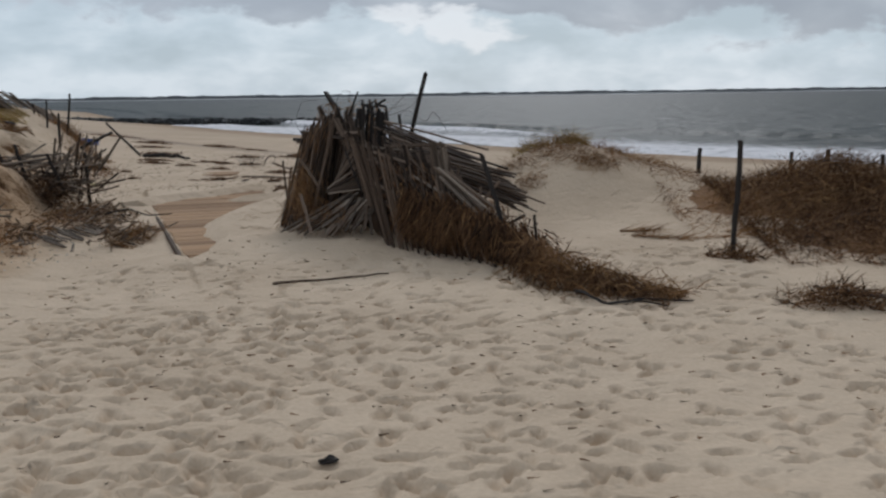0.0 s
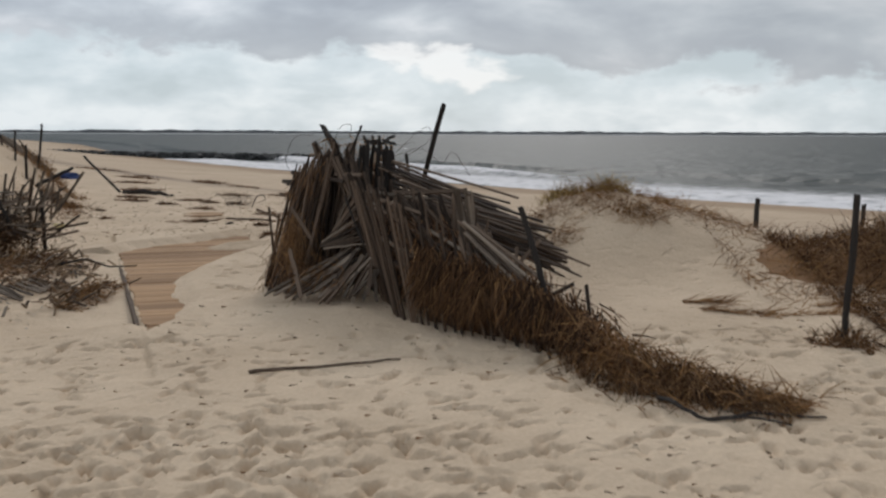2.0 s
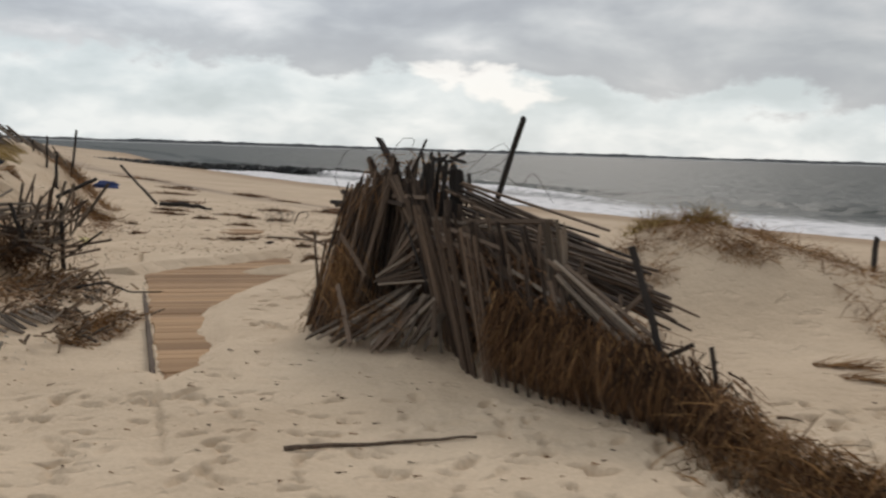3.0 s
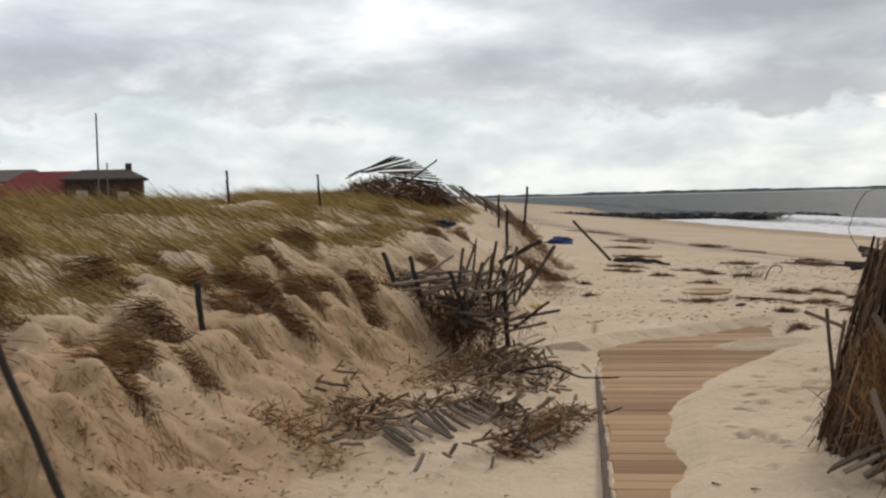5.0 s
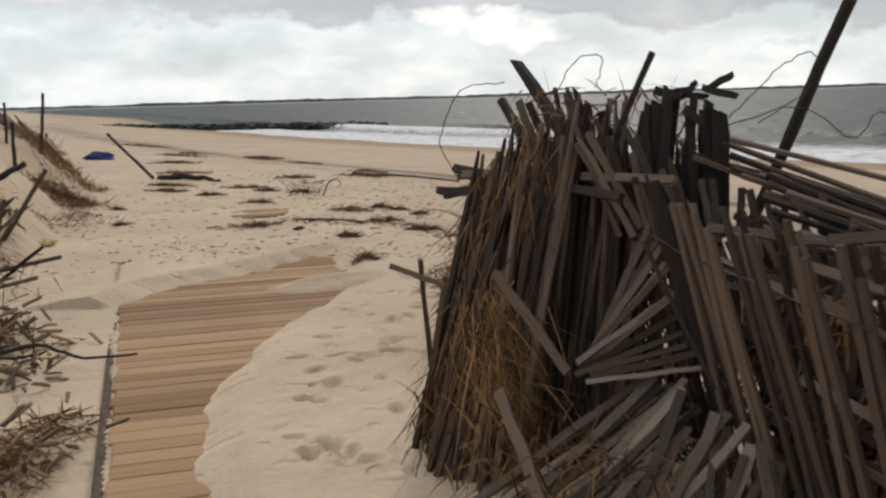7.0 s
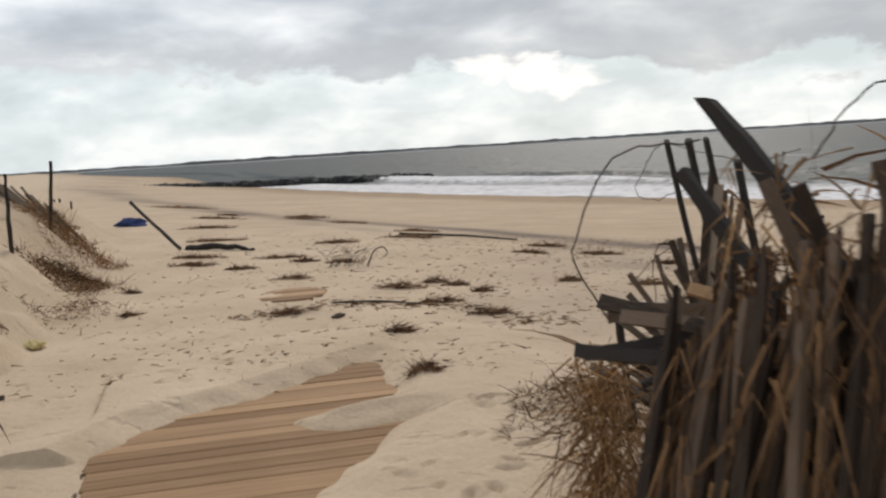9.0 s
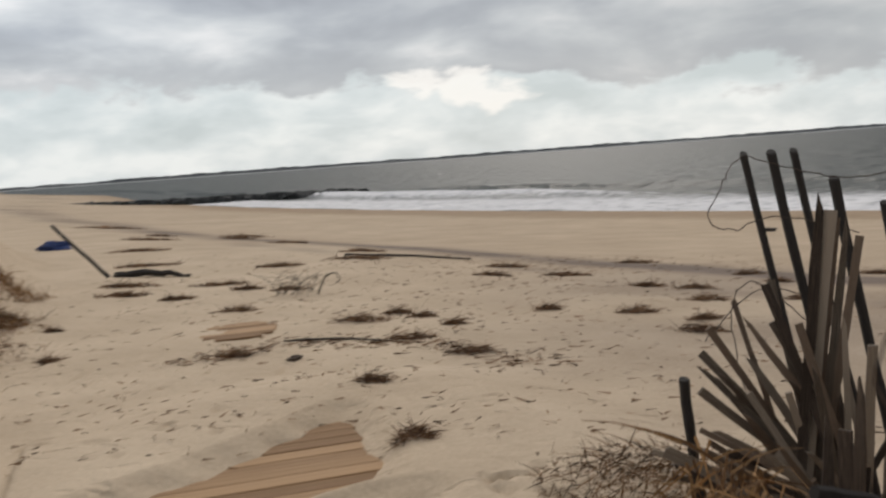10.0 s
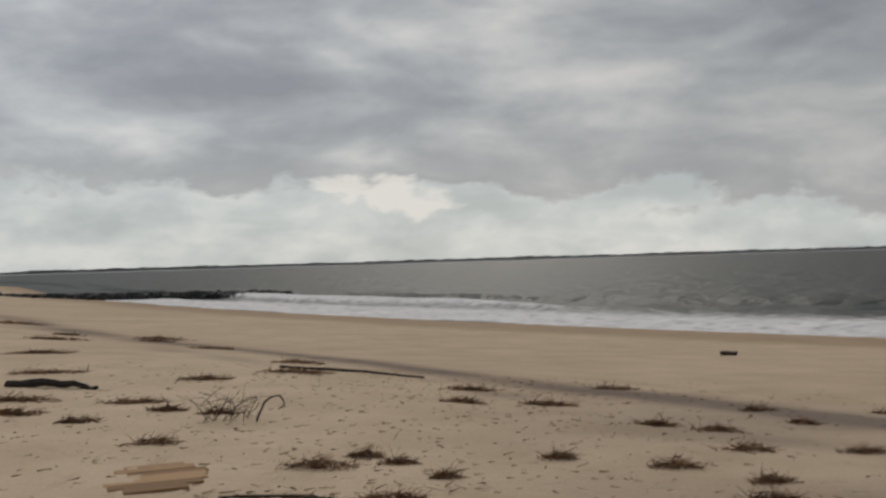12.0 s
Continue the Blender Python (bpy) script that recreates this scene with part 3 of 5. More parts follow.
def tube(points, rad, name, mat, sides=5):
    """A bent round strand through points."""
    pts = [Vector(p) for p in points]
    v, f = [], []
    for k, p in enumerate(pts):
        d = (pts[min(k + 1, len(pts) - 1)] - pts[max(k - 1, 0)]).normalized()
        a = d.cross(Vector((0.3, 0.2, 1))).normalized()
        c = d.cross(a)
        w = rad[k] if isinstance(rad, (list, tuple)) else rad
        v += [tuple(p + w * (math.cos(2 * math.pi * j / sides) * a + math.sin(2 * math.pi * j / sides) * c)) for j in range(sides)]
    for k in range(len(pts) - 1):
        for j in range(sides):
            f.append((k * sides + j, k * sides + (j + 1) % sides, (k + 1) * sides + (j + 1) % sides, (k + 1) * sides + j))
    return v, f


def blades(name, roots, lean, length, wide, mat, seed, droop=0.5, spread=0.5, segs=3, flat=1.0, core=None):
    """Thin tapering blades from roots; lean: common way they are blown or hang; flat: how far they rise; core: (x, y, sx, sy, high), a matted mound within."""
    r = np.random.RandomState(seed)
    v, f = [], []
    lean = Vector(lean)
    for p in roots:
        d = lean + Vector(r.uniform(-spread, spread, 3))
        d.z *= flat
        d.normalize()
        ln, w = length * r.uniform(0.5, 1.25), wide * r.uniform(0.6, 1.3)
        side = d.cross(Vector(r.uniform(-1, 1, 3))).normalized() * w / 2
        bend = Vector((lean.x * 0.6, lean.y * 0.6, -flat)) * droop * r.uniform(0.4, 1.3)
        base = len(v)
        for k in range(segs + 1):
            t = k / segs
            c = Vector(p) + d * ln * t + bend * ln * t * t * 0.5
            taper = side * (1 - 0.85 * t)
            v += [tuple(c - taper), tuple(c + taper)]
        for k in range(segs):
            a = base + 2 * k
            f.append((a, a + 1, a + 3, a + 2))
    ob = mesh_object(name, v, f, mat)
    if core:
        x, y, sx_r, sy_r, high = core
        n_, v, f = 16, [], []
        for j in range(n_):
            for i in range(n_):
                u, w = 4.4 * (i / (n_ - 1) - 0.5), 4.4 * (j / (n_ - 1) - 0.5)
                px, py = x + u * sx_r, y + w * sy_r
                v.append((px, py, ground_z(px, py) - 0.03 + high * math.exp(-0.5 * (u * u + w * w)) * (0.8 + 0.4 * r.rand())))
        for j in range(n_ - 1):
            for i in range(n_ - 1):
                a = j * n_ + i
                f.append((a, a + 1, a + n_ + 1, a + n_))
        inner = mesh_object("mat", v, f, mat)
        inner.parent = ob
    return ob


# ---- the heap of fallen slat fence ----
def along_line(f, fs, xs_, ys_, zs_=None):
    p = [float(np.interp(f, fs, xs_)), float(np.interp(f, fs, ys_))]
    return p + [float(np.interp(f, fs, zs_))] if zs_ else p


def jit(a):
    return sr.uniform(-a, a)


# crooked wall at the heap's landward end, folded round the hollow
WALL_F = [0, 0.16, 0.36, 0.52, 0.66, 0.82, 1]
WALL_FOOT = (WALL_F, [-1.56, -1.62, -1.74, -1.67, -1.49, -1.28, -1.02], [12.3, 11.5, 10.65, 10.25, 10.07, 10.30, 10.55])
WALL_TOP = (WALL_F, [-1.28, -1.34, -1.46, -1.38, -1.24, -1.10, -0.93], [12.1, 11.4, 10.88, 10.66, 10.56, 10.58, 10.58], [0.45, 0.78, 1.04, 1.16, 1.28, 1.30, 1.26])
heap = thing("slat_fence", (-1.6, 11.0, 0), "collapsed grey slat fence standing crooked in a heap", "fence", "fallen fences")
for k in range(118):
    f = (k + 0.5) / 118
    bx, by = along_line(f, *WALL_FOOT)
    tx_, ty_, tz = along_line(f, *WALL_TOP)
    lost = 0.25 * sr.random() if k % 7 == 3 else 0.0
    slat(heap, (bx + jit(.06), by + jit(.07), ground_z(bx, by) - 0.06), (tx_ + jit(.08), ty_ + jit(.08), tz - lost + jit(.09)), wide=0.044, thick=0.013, face=(-0.8 + jit(.5), -0.6, 0))
for k in range(34):        # second layer behind, broken shorter
    f = sr.uniform(0.3, 0.95)
    bx, by = along_line(f, *WALL_FOOT)
    tx_, ty_, tz = along_line(min(1.0, max(0.0, f + jit(.12))), *WALL_TOP)
    slat(heap, (bx + 0.10 + jit(.05), by + 0.16 + jit(.05), 0.1), (tx_ + 0.05 + jit(.12), ty_ + 0.08 + jit(.08), tz * sr.uniform(0.75, 1.0)), wide=0.042, face=(-0.6 + jit(.5), -0.7, 0))
# slats fanned out within the hollow, spread from one point
for k in range(13):
    f = k / 12
    ang = radians(6 + 58 * f + jit(3))
    ln = 0.42 + 0.05 * math.sin(3.1 * f) + jit(.04)
    a_ = Vector((-1.17 + 0.03 * f + jit(.03), 9.93 + 0.14 * f, 0.53 + 0.06 * f + jit(.02)))
    slat(heap, a_, a_ + Vector((math.cos(ang) * ln, 0.02 + jit(.03), math.sin(ang) * ln)), wide=0.036, thick=0.012, face=(-0.3, -0.9, 0.4), mesh=PALES[k % 6] if k % 3 == 0 else None)
for k in range(30):        # dark back of the hollow
    x = -1.22 + 0.55 * k / 29
    slat(heap, (x + jit(.04), 10.72 + jit(.06), 0.05), (x + 0.03 + jit(.08), 10.72 + jit(.06), 1.12 + jit(.12)), wide=0.042, face=(0, -1, 0))
for k in range(54):        # far side of the heap
    f = k / 53
    x, y = -1.46 + 0.55 * sr.random(), 11.25 + 1.3 * f
    slat(heap, (x + jit(.05), y + jit(.05), ground_z(x, y) - 0.05), (x + 0.10 + jit(.15), y + jit(.12), 0.98 - 0.22 * f + jit(.12)), wide=0.05, thick=0.014, face=(-0.5 + jit(.5), -0.8, 0))
# charred splintered uprights on the crown, and broken ends leaning on its shoulder
for k in range(10):
    x = -0.93 + 0.31 * k / 9
    slat(heap, (x + jit(.03), 10.52 + jit(.05), 0.88), (x + 0.03 + jit(.05), 10.52 + jit(.05), 1.39 - 0.09 * (k / 9) ** 2 + jit(.035)), wide=0.062, thick=0.028, face=(jit(.5), -1, 0), mesh=CHARS[k % 4], label="charred upright")
for k in range(7):
    x = -0.90 + 0.27 * sr.random()
    z = 1.36 + jit(.05)
    slat(heap, (x, 10.5 + jit(.05), z), (x + 0.09 + jit(.05), 10.5 + jit(.05), z + jit(.06)), wide=0.045, thick=0.02, mesh=CHARS[k % 4], label="charred splinter")
for k in range(15):
    f = k / 14
    a_ = Vector((-1.02 + 0.30 * f + jit(.03), 10.30 - 0.1 * f + jit(.04), 0.92 + jit(.05)))
    slat(heap, a_, a_ + Vector((-0.16 + 0.12 * f + jit(.07), 0.16 + jit(.05), 0.36 - 0.14 * f + jit(.05))), wide=0.042, thick=0.014, face=(-0.4, -1, 0.2))
for k in range(7):
    x = -1.32 + 0.05 * k
    slat(heap, (x + 0.12, 10.62 + jit(.05), 0.98), (x + jit(.05), 10.66 + jit(.06), 1.36 + jit(.06)), wide=0.05, thick=0.016, face=(-0.3, -1, 0))

# panel on the seaward side: slats a hand apart, leaning out over the path
PANEL_F = [0, 0.18, 0.38, 0.54, 0.7, 0.86, 1]
PANEL_FOOT = (PANEL_F, [-0.76, -0.64, -0.53, -0.45, -0.27, 0.20, 0.62], [10.05, 9.75, 9.35, 9.0, 8.80, 8.25, 7.70])
PANEL_TOP = (PANEL_F, [-0.98, -0.89, -0.79, -0.68, -0.44, 0.00, 0.52], [10.15, 9.80, 9.38, 9.05, 8.98, 8.62, 8.05], [1.10, 1.06, 1.06, 1.04, 0.90, 0.70, 0.42])
panel = thing("slat_fence", (-0.2, 9.0, 0), "grey slat fence panel leaning out from its heap", "fence", "fallen fences")
for k in range(46):
    f = k / 45
    bx, by = along_line(f, *PANEL_FOOT)
    tx_, ty_, tz = along_line(f, *PANEL_TOP)
    slat(panel, (bx + jit(.025), by + jit(.025), ground_z(bx, by) - 0.06), (tx_ + jit(.03), ty_ + jit(.03), tz + jit(.05)), wide=0.042, thick=0.012, face=(-0.8, -0.4, 0.2))
for r_ in (0.45, 0.85):        # wire strands that bind the slats
    pts = []
    for k in range(24):
        f = k / 23
        bx, by = along_line(f, *PANEL_FOOT)
        tx_, ty_, tz = along_line(f, *PANEL_TOP)
        pts.append((bx + (tx_ - bx) * r_ - panel.location.x - 0.012, by + (ty_ - by) * r_ - panel.location.y, 0.15 + (tz - 0.15) * r_ + jit(.008)))
    v, f_ = tube(pts, 0.003, "wire", WIRE)
    w_ = mesh_object("wire", v, f_, WIRE)
    w_.parent = panel

# slats spilled flat on the sand before the hollow
fan = thing("slat_fence", (-1.05, 9.8, 0.1), "fan of bleached fence slats spilled on the sand", "fence", "fallen fences")
for k in range(30):
    f = k / 29
    a_ = Vector((-0.98 + 0.30 * f + jit(.07), 10.02 - 0.50 * f + jit(.06), 0.50 - 0.06 * f + jit(.05)))
    b_ = Vector((-1.52 + 0.80 * f + jit(.08), 9.72 - 0.42 * f + jit(.10), 0))
    b_.z = ground_z(b_.x, b_.y) + 0.02 + 0.09 * sr.random()
    slat(fan, a_, b_, wide=0.052, thick=0.014, face=(0.1, -0.3, 1), mesh=PALES[k % 6] if k % 3 != 1 else None)

# slats sliding off behind the panel
spill = thing("slat_fence", (0.0, 10.3, 0), "layered grey fence slats sliding off the heap", "fence", "fallen fences")
for k in range(40):
    f = k / 39
    a_ = Vector((-0.72 + 0.50 * f + jit(.08), 10.50 - 0.40 * f + jit(.14), 1.22 - 0.34 * f + jit(.04)))
    b_ = a_ + Vector((1.10 + jit(.10), -0.10 - 0.35 * f + jit(.12), -0.36 - 0.14 * f + jit(.06)))
    slat(spill, a_, b_, wide=0.05, thick=0.014, face=(0.2, -0.3, 1))
for k in range(34):        # lower layers of the same slide
    f = sr.random()
    a_ = Vector((-0.62 + 0.45 * f + jit(.08), 10.20 - 0.50 * f + jit(.14), 1.04 - 0.30 * f + jit(.08)))
    slat(spill, a_, a_ + Vector((0.95 + jit(.15), -0.12 + jit(.15), -0.34 + jit(.10))), wide=0.05, thick=0.014, face=(0.2, -0.4, 1))
for k in range(16):        # steeper row under them
    x = -0.50 + 0.034 * k
    slat(spill, (x + jit(.03), 9.35 + jit(.06), 1.0 - 0.012 * k + jit(.04)), (x + 0.36 + jit(.05), 9.1 + jit(.06), 0.60 - 0.012 * k + jit(.04)), wide=0.046, face=(0.2, -0.9, 0.4))
for k in range(7):         # a few paler ones upright
    x = -0.10 + 0.024 * k
    slat(spill, (0.02 + 0.012 * k + jit(.02), 8.88 + jit(.03), 0.50), (x + jit(.03), 8.95 + jit(.04), 1.03 + jit(.05)), wide=0.044, face=(0, -1, 0.3), mesh=PALES[k % 6])
for k in range(20):        # row slid down towards the sand
    f = k / 19
    a_ = Vector((-0.02 + 0.22 * f + jit(.03), 8.72 + jit(.06), 0.84 - 0.22 * f + jit(.04)))
    slat(spill, a_, a_ + Vector((0.48 + jit(.06), -0.42 + jit(.06), -0.40 + jit(.03))), wide=0.046, face=(0.3, -0.6, 0.7), mesh=PALES[k % 6] if k % 2 else None)
for k in range(84):        # tumbled layers under the panel
    f = sr.uniform(0.0, 1)
    bx, by = along_line(f, *PANEL_FOOT)
    tx_, ty_, tz = along_line(min(1.0, max(0.0, f + jit(.2))), *PANEL_TOP)
    off = sr.choice((0.14, 0.26, 0.40))
    slat(spill, (bx + off + jit(.06), by + 0.12 + jit(.06), ground_z(bx, by)), (tx_ + off + 0.06 + jit(.15), ty_ + 0.12 + jit(.12), tz - 0.10 + jit(.1)), wide=0.044, face=(-0.7, -0.7, 0.3))
for k in range(26):        # cross slats wedged behind it
    f = sr.uniform(0.0, 0.75)
    tx_, ty_, tz = along_line(f, *PANEL_TOP)
    g = sr.uniform(0.35, 0.95)
    slat(spill, (tx_ + 0.10 + jit(.04), ty_ + 0.2, tz * g), (tx_ + 0.52 + jit(.1), ty_ - 0.1 + jit(.12), tz * g - 0.16 + jit(.14)), wide=0.044, face=(-0.3, -0.8, 0.6), mesh=PALES[k % 6] if k % 4 == 0 else None)
for k in range(18):        # props beneath, standing on the sand
    x = -0.60 + 1.0 * k / 17
    slat(spill, (x + jit(.05), 10.35 + jit(.1), ground_z(x, 10.35) - 0.05), (x + jit(.15), 10.3 + jit(.1), 1.08 - 0.42 * (k / 17)), wide=0.04, face=(0, -1, 0))

# boards and sticks stuck through the heap
def board(p, q, wide, thick, label, face=None, mesh=None):
    dark = "dark" in label or "charred" in label
    ob = new("board", mesh or (CHARS[sr.randrange(4)] if dark else SLATS[sr.choice((1, 2, 4, 5, 7, 8))]))
    ob.matrix_basis = span(p, q, wide * 0.62, thick, face)
    return tagged(ob, label, "board", "loose boards")


board((-1.62, 11.2, 1.10), (-1.02, 10.2, 1.06), 0.05, 0.022, "grey weathered board jammed across the fence heap", (-0.5, -0.8, 0.4))
board((-1.58, 11.1, 1.08), (-0.86, 10.12, 1.12), 0.045, 0.02, "grey weathered board jammed across the fence heap", (-0.5, -0.8, 0.4))
board((-1.61, 11.2, 1.07), (-1.28, 11.18, 1.07), 0.06, 0.02, "short brown plank across the fence heap", (-0.1, -1, 0.2))
board((-1.56, 11.15, 1.0), (-1.36, 11.05, 0.92), 0.05, 0.04, "charred stick across the fence heap", (-0.1, -1, 0.2))
board((-1.42, 11.1, 0.93), (-1.28, 11.1, 1.0), 0.05, 0.04, "charred stick across the fence heap", (-0.1, -1, 0.2))
board((-1.68, 11.05, 1.02), (-1.3, 10.75, 1.03), 0.045, 0.03, "short dark board poking out of the heap", (0, -1, 0.3))
board((-1.66, 11.15, 0.99), (-1.25, 10.85, 1.10), 0.045, 0.025, "short dark board poking out of the heap", (0, -1, 0.3))
board((-1.02, 11.0, 1.0), (-1.355, 11.35, 1.545), 0.065, 0.045, "charred thick board rising from the heap", (-0.5, -0.8, 0), CHARS[1])
board((-1.57, 11.40, 1.05), (-1.20, 11.34, 1.035), 0.062, 0.018, "dark plank jammed level across the heap's far side", (-0.2, -1, 0.1))
board((-1.38, 11.62, 1.06), (-1.18, 11.55, 1.0), 0.055, 0.016, "fresh orange split board caught in the heap", (-0.2, -0.8, 0.6), slat_mesh(90, PLANK, 1.0))
board((-1.42, 11.3, 1.38), (-1.25, 11.1, 1.10), 0.05, 0.03, "charred thick board rising from the heap", (-0.5, -0.8, 0))
board((-0.89, 10.45, 1.53), (-1.08, 10.55, 1.08), 0.03, 0.03, "thin dark stick rising from the heap")
board((-0.55, 9.55, 1.0), (0.02, 9.6, 1.02), 0.05, 0.02, "pale board lying across the leaning panel", (0, -1, 0.5))
board((-1.43, 9.98, 0.86), (-1.22, 9.75, 0.60), 0.045, 0.012, "pale broken slat hung on the heap", (-0.4, -0.9, 0))
board((-1.26, 9.40, 0.20), (-1.42, 9.85, 0.52), 0.055, 0.014, "bleached slat leaning at the heap's foot", (-0.4, -0.9, 0.4))
board((-0.98, 9.95, 0.95), (-0.80, 9.75, 0.55), 0.018, 0.018, "dark stick leaning on the fence panel", (-0.4, -0.9, 0.4))
for p, q in (((-1.67, 10.62, 0.05), (-1.71, 10.50, 0.82)), ((-1.75, 10.6, 0.05), (-1.62, 10.5, 0.76)), ((-1.82, 10.5, 0.80), (-1.62, 10.46, 0.73))):
    board(p, q, 0.03, 0.022, "splintered stick standing beside the fence heap")
stake((-0.69, 11.5, -0.1), (-0.189, 10.6, 1.703), 0.052, "tall dark pole slanting out of the fence heap")
stake((0.68, 8.12, -0.05), (0.37, 8.32, 0.99), 0.045, "dark stake leaning over the grassy fence")
# wire curls
WIRES = [[(-1.60, 11.2, 1.05), (-1.68, 11.2, 1.22), (-1.58, 11.15, 1.42), (-1.40, 11.1, 1.45)], [(-1.2, 11.0, 1.4), (-1.12, 10.9, 1.53), (-1.03, 10.9, 1.53), (-1.05, 10.9, 1.42)],
         [(-0.6, 10.6, 1.3), (-0.45, 10.6, 1.45), (-0.33, 10.6, 1.52), (-0.30, 10.6, 1.42), (-0.5, 10.6, 1.28)], [(-0.65, 10.6, 1.25), (-0.4, 10.5, 1.33), (-0.2, 10.5, 1.22), (-0.1, 10.5, 1.30), (0.05, 10.4, 1.1)],
         [(-1.3, 13.7, 1.35), (-1.22, 13.75, 1.42), (-1.0, 13.8, 1.36), (-0.8, 13.8, 1.32), (-0.6, 13.8, 1.36)], [(-1.3, 13.7, 1.35), (-1.36, 13.7, 1.22), (-1.28, 13.7, 1.17), (-1.1, 13.75, 1.2), (-0.8, 13.8, 1.12)],
         [(-1.42, 13.6, 0.8), (-1.2, 13.7, 0.95), (-1.0, 13.8, 0.9)], [(-1.28, 13.6, 0.6), (-1.3, 13.7, 0.85), (-1.22, 13.7, 0.98), (-1.0, 13.7, 0.8)]]


def smooth_line(pts, n=7):
    out_ = []
    P = [Vector(p) for p in pts]
    P = [P[0]] + P + [P[-1]]
    for k in range(1, len(P) - 2):
        for j in range(n):
            t = j / n
            out_.append(0.5 * ((2 * P[k]) + (P[k + 1] - P[k - 1]) * t + (2 * P[k - 1] - 5 * P[k] + 4 * P[k + 1] - P[k + 2]) * t * t + (3 * P[k] - P[k - 1] - 3 * P[k + 1] + P[k + 2]) * t ** 3))
    return out_ + [P[-1]]


for pts in WIRES:
    line = [p + Vector((jit(.006), jit(.006), jit(.006))) for p in smooth_line(pts)]
    v, f_ = tube(line, 0.0022, "fence_wire", WIRE)
    tagged(mesh_object("fence_wire", v, f_, WIRE), "rusted fence wire curling out of the heap", "wire", "loose wires")

# back end of the fence line
back = thing("slat_fence", (-1.05, 13.7, 0), "broken fence end with upright stakes and splayed slats", "fence", "fallen fences")
for x0, x1, z1 in ((-0.92, -1.20, 1.43), (-0.83, -1.10, 1.43), (-0.75, -1.02, 1.43), (-0.66, -0.88, 1.32), (-0.5, -0.70, 1.22)):
    slat(back, (x0, 13.75, -0.05), (x1, 13.82, z1), wide=0.075, thick=0.04, face=(-0.3, -1, 0), name="stake", mesh=STAKES[0], label="dark upright stake")
for k in range(52):
    f = k / 51
    ang = radians(92 + 100 * f + jit(8))
    ln = 0.55 + jit(.18)
    a_ = Vector((-1.02 + jit(.09), 13.45 + jit(.2), 0.22 + jit(.12)))
    slat(back, a_, a_ + Vector((math.cos(ang) * ln * 0.8, jit(.22), abs(math.sin(ang)) * ln + 0.08 + jit(.1))), wide=0.046, face=(-0.2, -1, 0.2), mesh=PALES[k % 6] if k % 2 else None)
for k in range(5):         # a close bundle leaning seaward, taller than the rest
    slat(back, (-1.20 + 0.02 * k, 13.36 + jit(.04), 0.20), (-1.06 + 0.03 * k, 13.42 + jit(.04), 1.27 - 0.03 * k), wide=0.062, thick=0.014, face=(-0.3, -1, 0), mesh=PALES[k % 6] if k % 2 else SLATS[k])
for k in range(22):
    slat(back, (-1.25 + 0.5 * sr.random(), 12.8 + 0.8 * sr.random(), 0.02), (-1.2 + 0.9 * sr.random(), 13.0 + 0.8 * sr.random(), 0.35 + 0.3 * sr.random()), wide=0.04)
stake((-1.40, 13.85, -0.05), (-1.46, 13.8, 0.62), 0.045, "short dark stub of a stake in brush")
for p, q, w in (((-1.60, 11.75, 0.88), (-1.38, 11.85, 0.80), 0.030), ((-1.50, 11.8, 0.76), (-1.10, 11.85, 0.90), 0.028), ((-1.30, 12.2, 0.62), (-0.98, 12.3, 0.98), 0.034)):
    stake(p, q, w, "dark round branch jammed in the fence heap", "stick", "loose sticks")


# ---- dead grass caught on the fence ----
def strewn(n, place, seed):
    """n roots drawn by place(random)."""
    r = random.Random(seed)
    return [place(r) for _ in range(n)]


CURTAIN_F = [0, 0.25, 0.55, 0.78, 1]
CURTAIN_TOP = (CURTAIN_F, [-0.36, -0.13, 0.19, 0.42, 0.72], [8.90, 8.66, 8.36, 8.14, 7.85], [0.64, 0.57, 0.55, 0.45, 0.32])
CURTAIN_FOOT = (CURTAIN_F, [-0.30, -0.10, 0.27, 0.50, 0.70], [8.80, 8.50, 8.10, 7.85, 7.45])


hr_ = random.Random(70)
HANKS = [hr_.random() for _ in range(30)]


def panel_root(r):
    f = r.random()
    hank = HANKS[r.randrange(30)]
    f = min(1.0, max(0.0, hank + r.gauss(0, 0.014))) if r.random() < 0.7 else f
    tx_, ty_, tz = along_line(f, *CURTAIN_TOP)
    bx, by = along_line(f, *CURTAIN_FOOT)
    tz += 0.16 * (float(noise2(np.array([hank * 40.0]), np.array([1.3]), 1.0, 75)[0]) - 0.5)
    g = r.random() ** 0.8 * (0.60 + 0.40 * float(noise2(np.array([f * 9.0]), np.array([7.7]), 0.35, 72)[0]))
    return (tx_ + (bx - tx_) * g + r.uniform(-.03, .03), ty_ + (by - ty_) * g + r.uniform(-.05, .04), tz + 0.02 + (0.28 - tz) * g + 0.05 * r.random())


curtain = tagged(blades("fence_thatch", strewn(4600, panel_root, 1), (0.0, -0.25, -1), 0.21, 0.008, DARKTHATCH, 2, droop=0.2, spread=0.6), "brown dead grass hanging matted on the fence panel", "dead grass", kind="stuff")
v, f_ = [], []
cr_ = np.random.RandomState(77)
for j in range(14):
    for i in range(60):
        tx_, ty_, tz = along_line(i / 59, *CURTAIN_TOP)
        bx, by = along_line(i / 59, *CURTAIN_FOOT)
        g = j / 13
        v.append((tx_ + (bx - tx_) * g + 0.05 + 0.04 * cr_.rand(), ty_ + (by - ty_) * g + 0.10 + 0.05 * cr_.rand(), tz - 0.03 + (0.02 - tz) * g + 0.03 * cr_.rand()))
